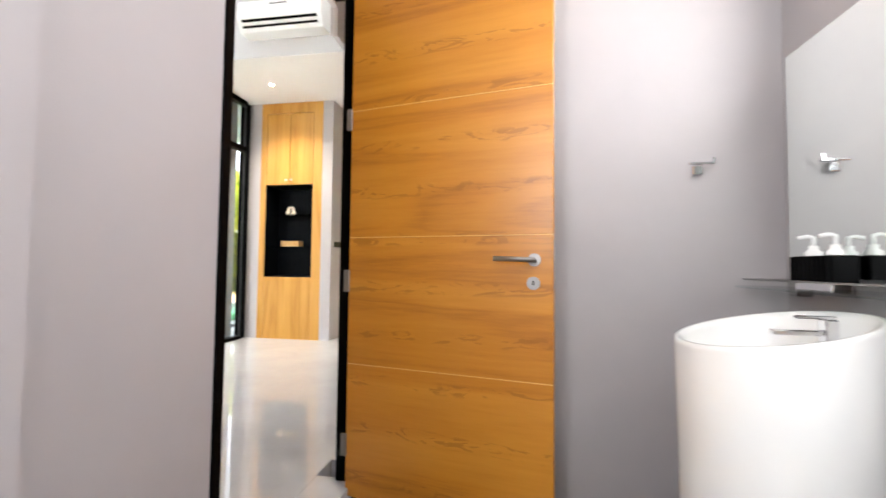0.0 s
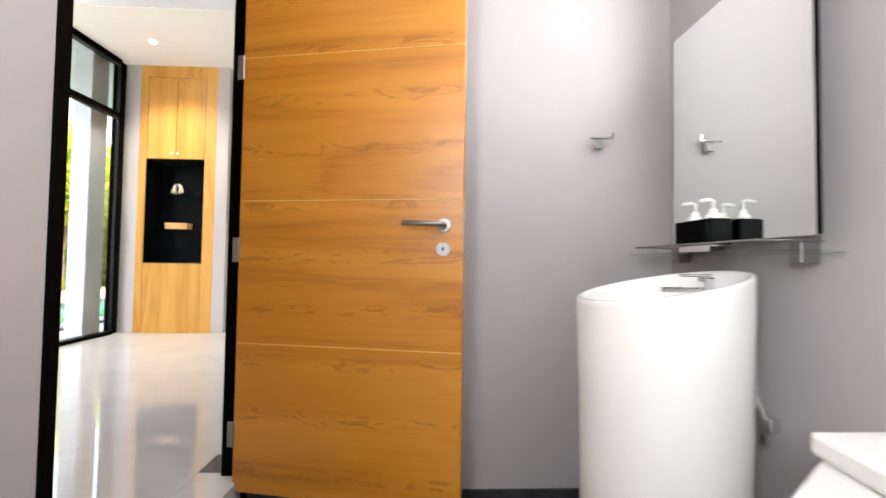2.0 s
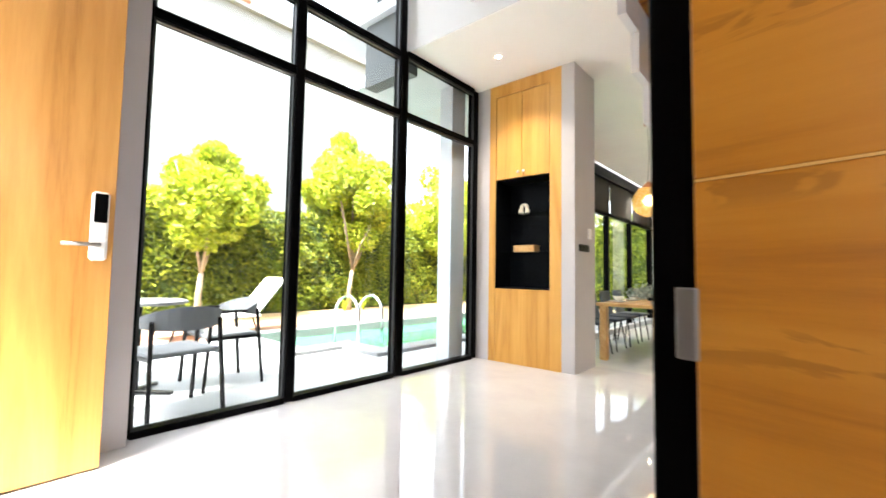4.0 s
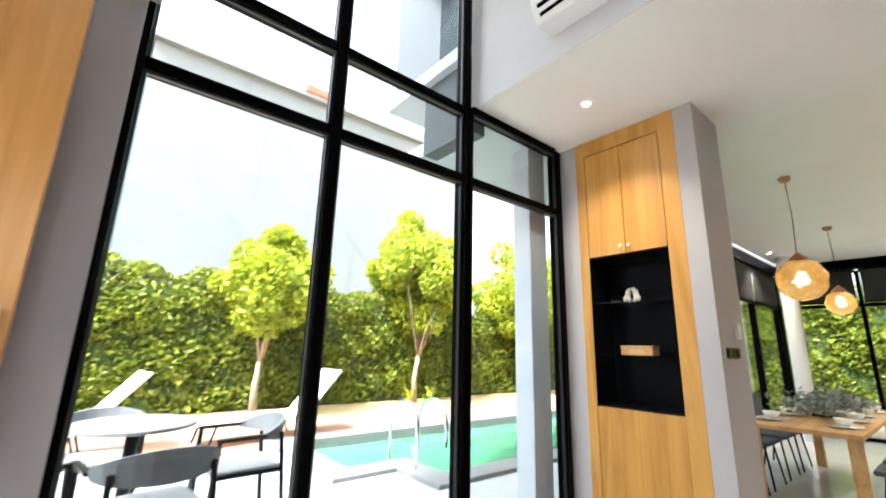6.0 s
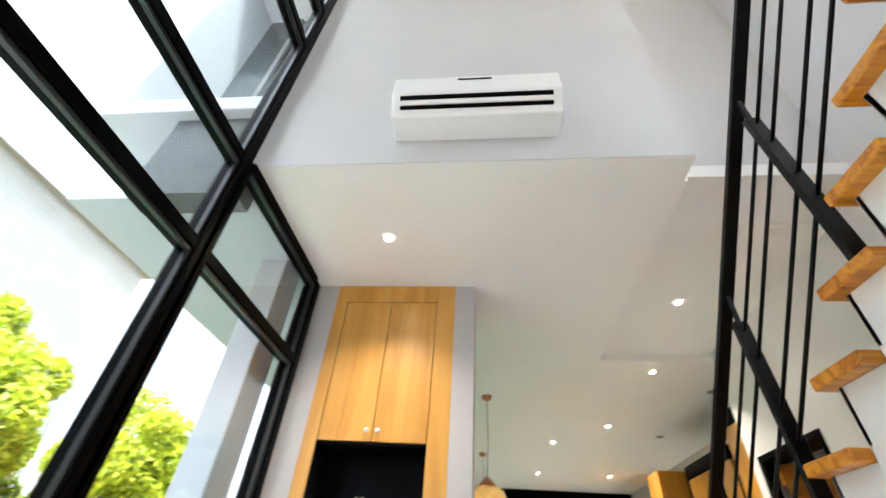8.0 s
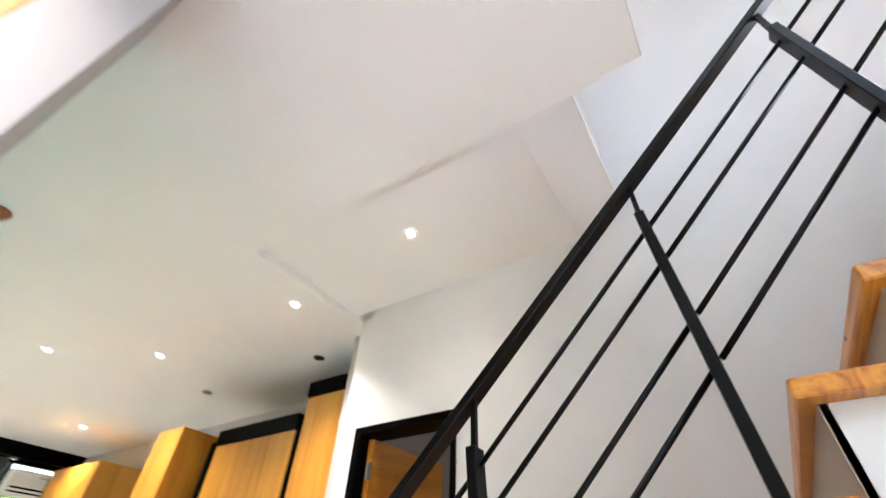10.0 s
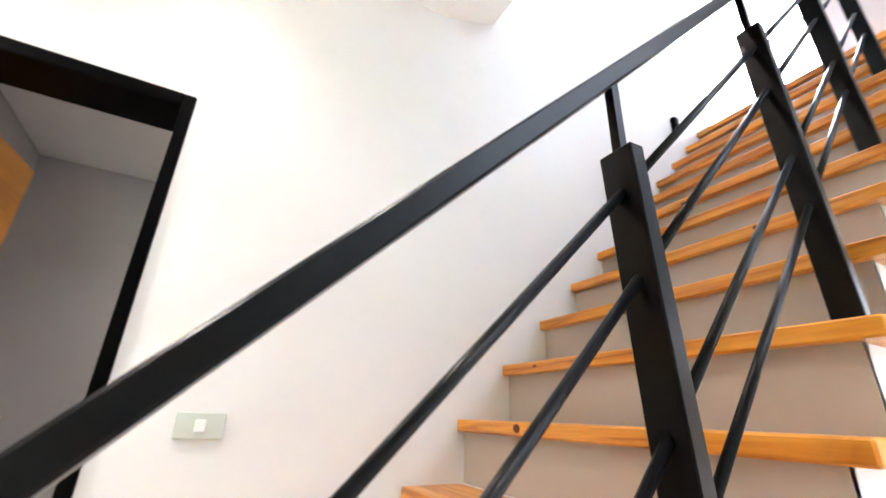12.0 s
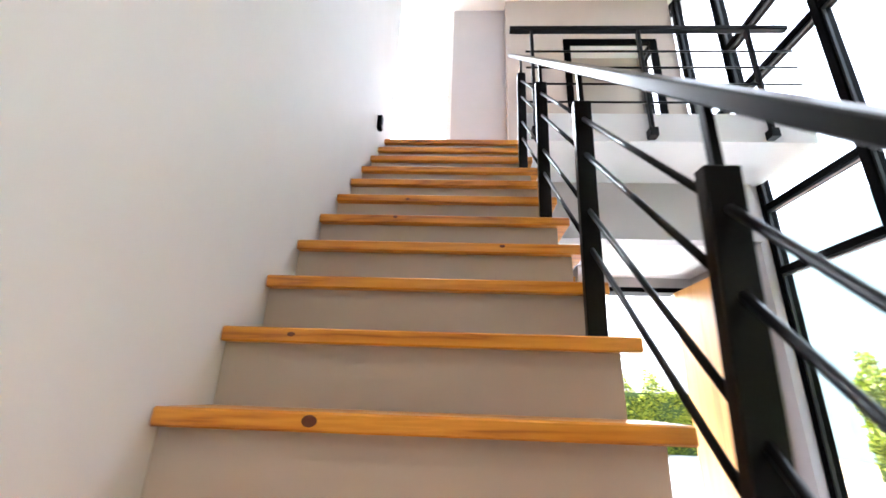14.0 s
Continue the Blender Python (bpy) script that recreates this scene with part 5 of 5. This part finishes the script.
for k in range(1, 4):
    copy_thing(first_chair, pose(-1.30, 8.25 + k * 0.62, FLOOR, 0, 0, -90))
for k in range(4):
    copy_thing(first_chair, pose(-2.55, 8.25 + k * 0.62, FLOOR, 0, 0, 90))

plate_bm = lathe(bmesh.new(), [(0.05, 0.0), (0.08, 0.006), (0.13, 0.018), (0.13, 0.021), (0.075, 0.010)], (0, 0, 0), 28)
plate_me = mesh_of("plate", plate_bm, M_CERAMIC, True)
bowl_me = mesh_of("bowl", lathe(bmesh.new(), [(0.03, 0.0), (0.06, 0.025), (0.075, 0.06), (0.07, 0.06), (0.055, 0.028), (0.02, 0.012)], (0, 0, 0), 24), M_CERAMIC, True)
glass_me = mesh_of("wine_glass", lathe(bmesh.new(), [(0.032, 0.0), (0.03, 0.003), (0.004, 0.008), (0.004, 0.08), (0.03, 0.11), (0.036, 0.15), (0.03, 0.19), (0.028, 0.19), (0.033, 0.15), (0.004, 0.095)], (0, 0, 0), 20), M_SCREEN, True)
for k in range(4):
    for x, s in ((-1.66, -1), (-2.19, 1)):
        y = 8.25 + k * 0.62
        for nm, me, dx, dy, dz, lab, cat, grp in (("plate", plate_me, 0, 0, 0.0, "white round dinner plate on the oak table", "plate", "dinner plates"), ("bowl", bowl_me, 0, 0, 0.021, "small white bowl on a plate", "bowl", "bowls"), ("wine_glass", glass_me, s * 0.13, 0.14, 0.0, "clear stemmed wine glass on the table", "glass", "wine glasses")):
            o = tagged(new(nm, me), lab, cat, grp)
            o.matrix_world = pose(x + dx, y + dy, 0.5505 + dz)
rngd = np.random.default_rng(31)
pc = np.stack([rngd.normal(-1.92, 0.14, 900), rngd.normal(9.4, 0.42, 900), 0.62 + np.abs(rngd.normal(0, 0.06, 900))], 1)
pc[:, 2] = np.maximum(pc[:, 2], 0.585)
cent = leaf_cloud("centrepiece", pc, 0.09, rngd)
cent.materials.append(M_GREYLEAF)
cp = thing("table_centrepiece", (-1.92, 9.4, 0.55), "grey-green leafy centrepiece in a low tray", "centrepiece")
ob = new("foliage", cent)
ob.parent, ob.matrix_parent_inverse = cp, BASE[cp.name]
part("tray", boxes((-2.02, -1.82, 9.0, 9.8, 0.5505, 0.60), bevel=0.006), M_RAIL, cp)


def pendant(x, y, zc, r):
    p = thing("pendant_lamp", (x, y, CEIL), "amber crackled glass pendant lamp on a thin cord", "lamp", "pendant lamps")
    part("canopy", lathe(bmesh.new(), [(0.05, 0.0), (0.055, -0.012), (0.04, -0.045), (0.01, -0.05)], (x, y, CEIL), 20), M_COPPER, p, "copper ceiling canopy", smooth=True)
    part("cord", tube(bmesh.new(), [(x, y, CEIL - 0.05), (x + 0.01, y, (CEIL + zc) / 2 + 0.1), (x - 0.005, y, zc + r + 0.05)], 0.004, 6), M_RAIL, p)
    part("cap", lathe(bmesh.new(), [(0.012, 0.09), (0.03, 0.07), (0.07, 0.035), (0.085, -0.005), (0.02, -0.005)], (x, y, zc + r * 0.88), 20), M_COPPER, p, smooth=True)
    bm = bmesh.new()
    bmesh.ops.create_icosphere(bm, subdivisions=4, radius=r, matrix=Matrix.Translation((x, y, zc)) @ Matrix.Diagonal((1, 1, 1.02, 1)))
    for v in bm.verts:
        d = (v.co - Vector((x, y, zc))).normalized()
        v.co += d * 0.012 * noise.noise(v.co * 16)
    part("globe", bm, M_AMBER, p, "amber crackled glass globe", smooth=True)
    part("bulb", lathe(bmesh.new(), [(0.012, 0.05), (0.03, 0.02), (0.034, -0.01), (0.015, -0.035)], (x, y, zc), 14), M_BULBWARM, p, smooth=True)


pendant(-1.76, 8.12, 1.88, 0.20)
pendant(-1.82, 10.6, 1.88, 0.16)
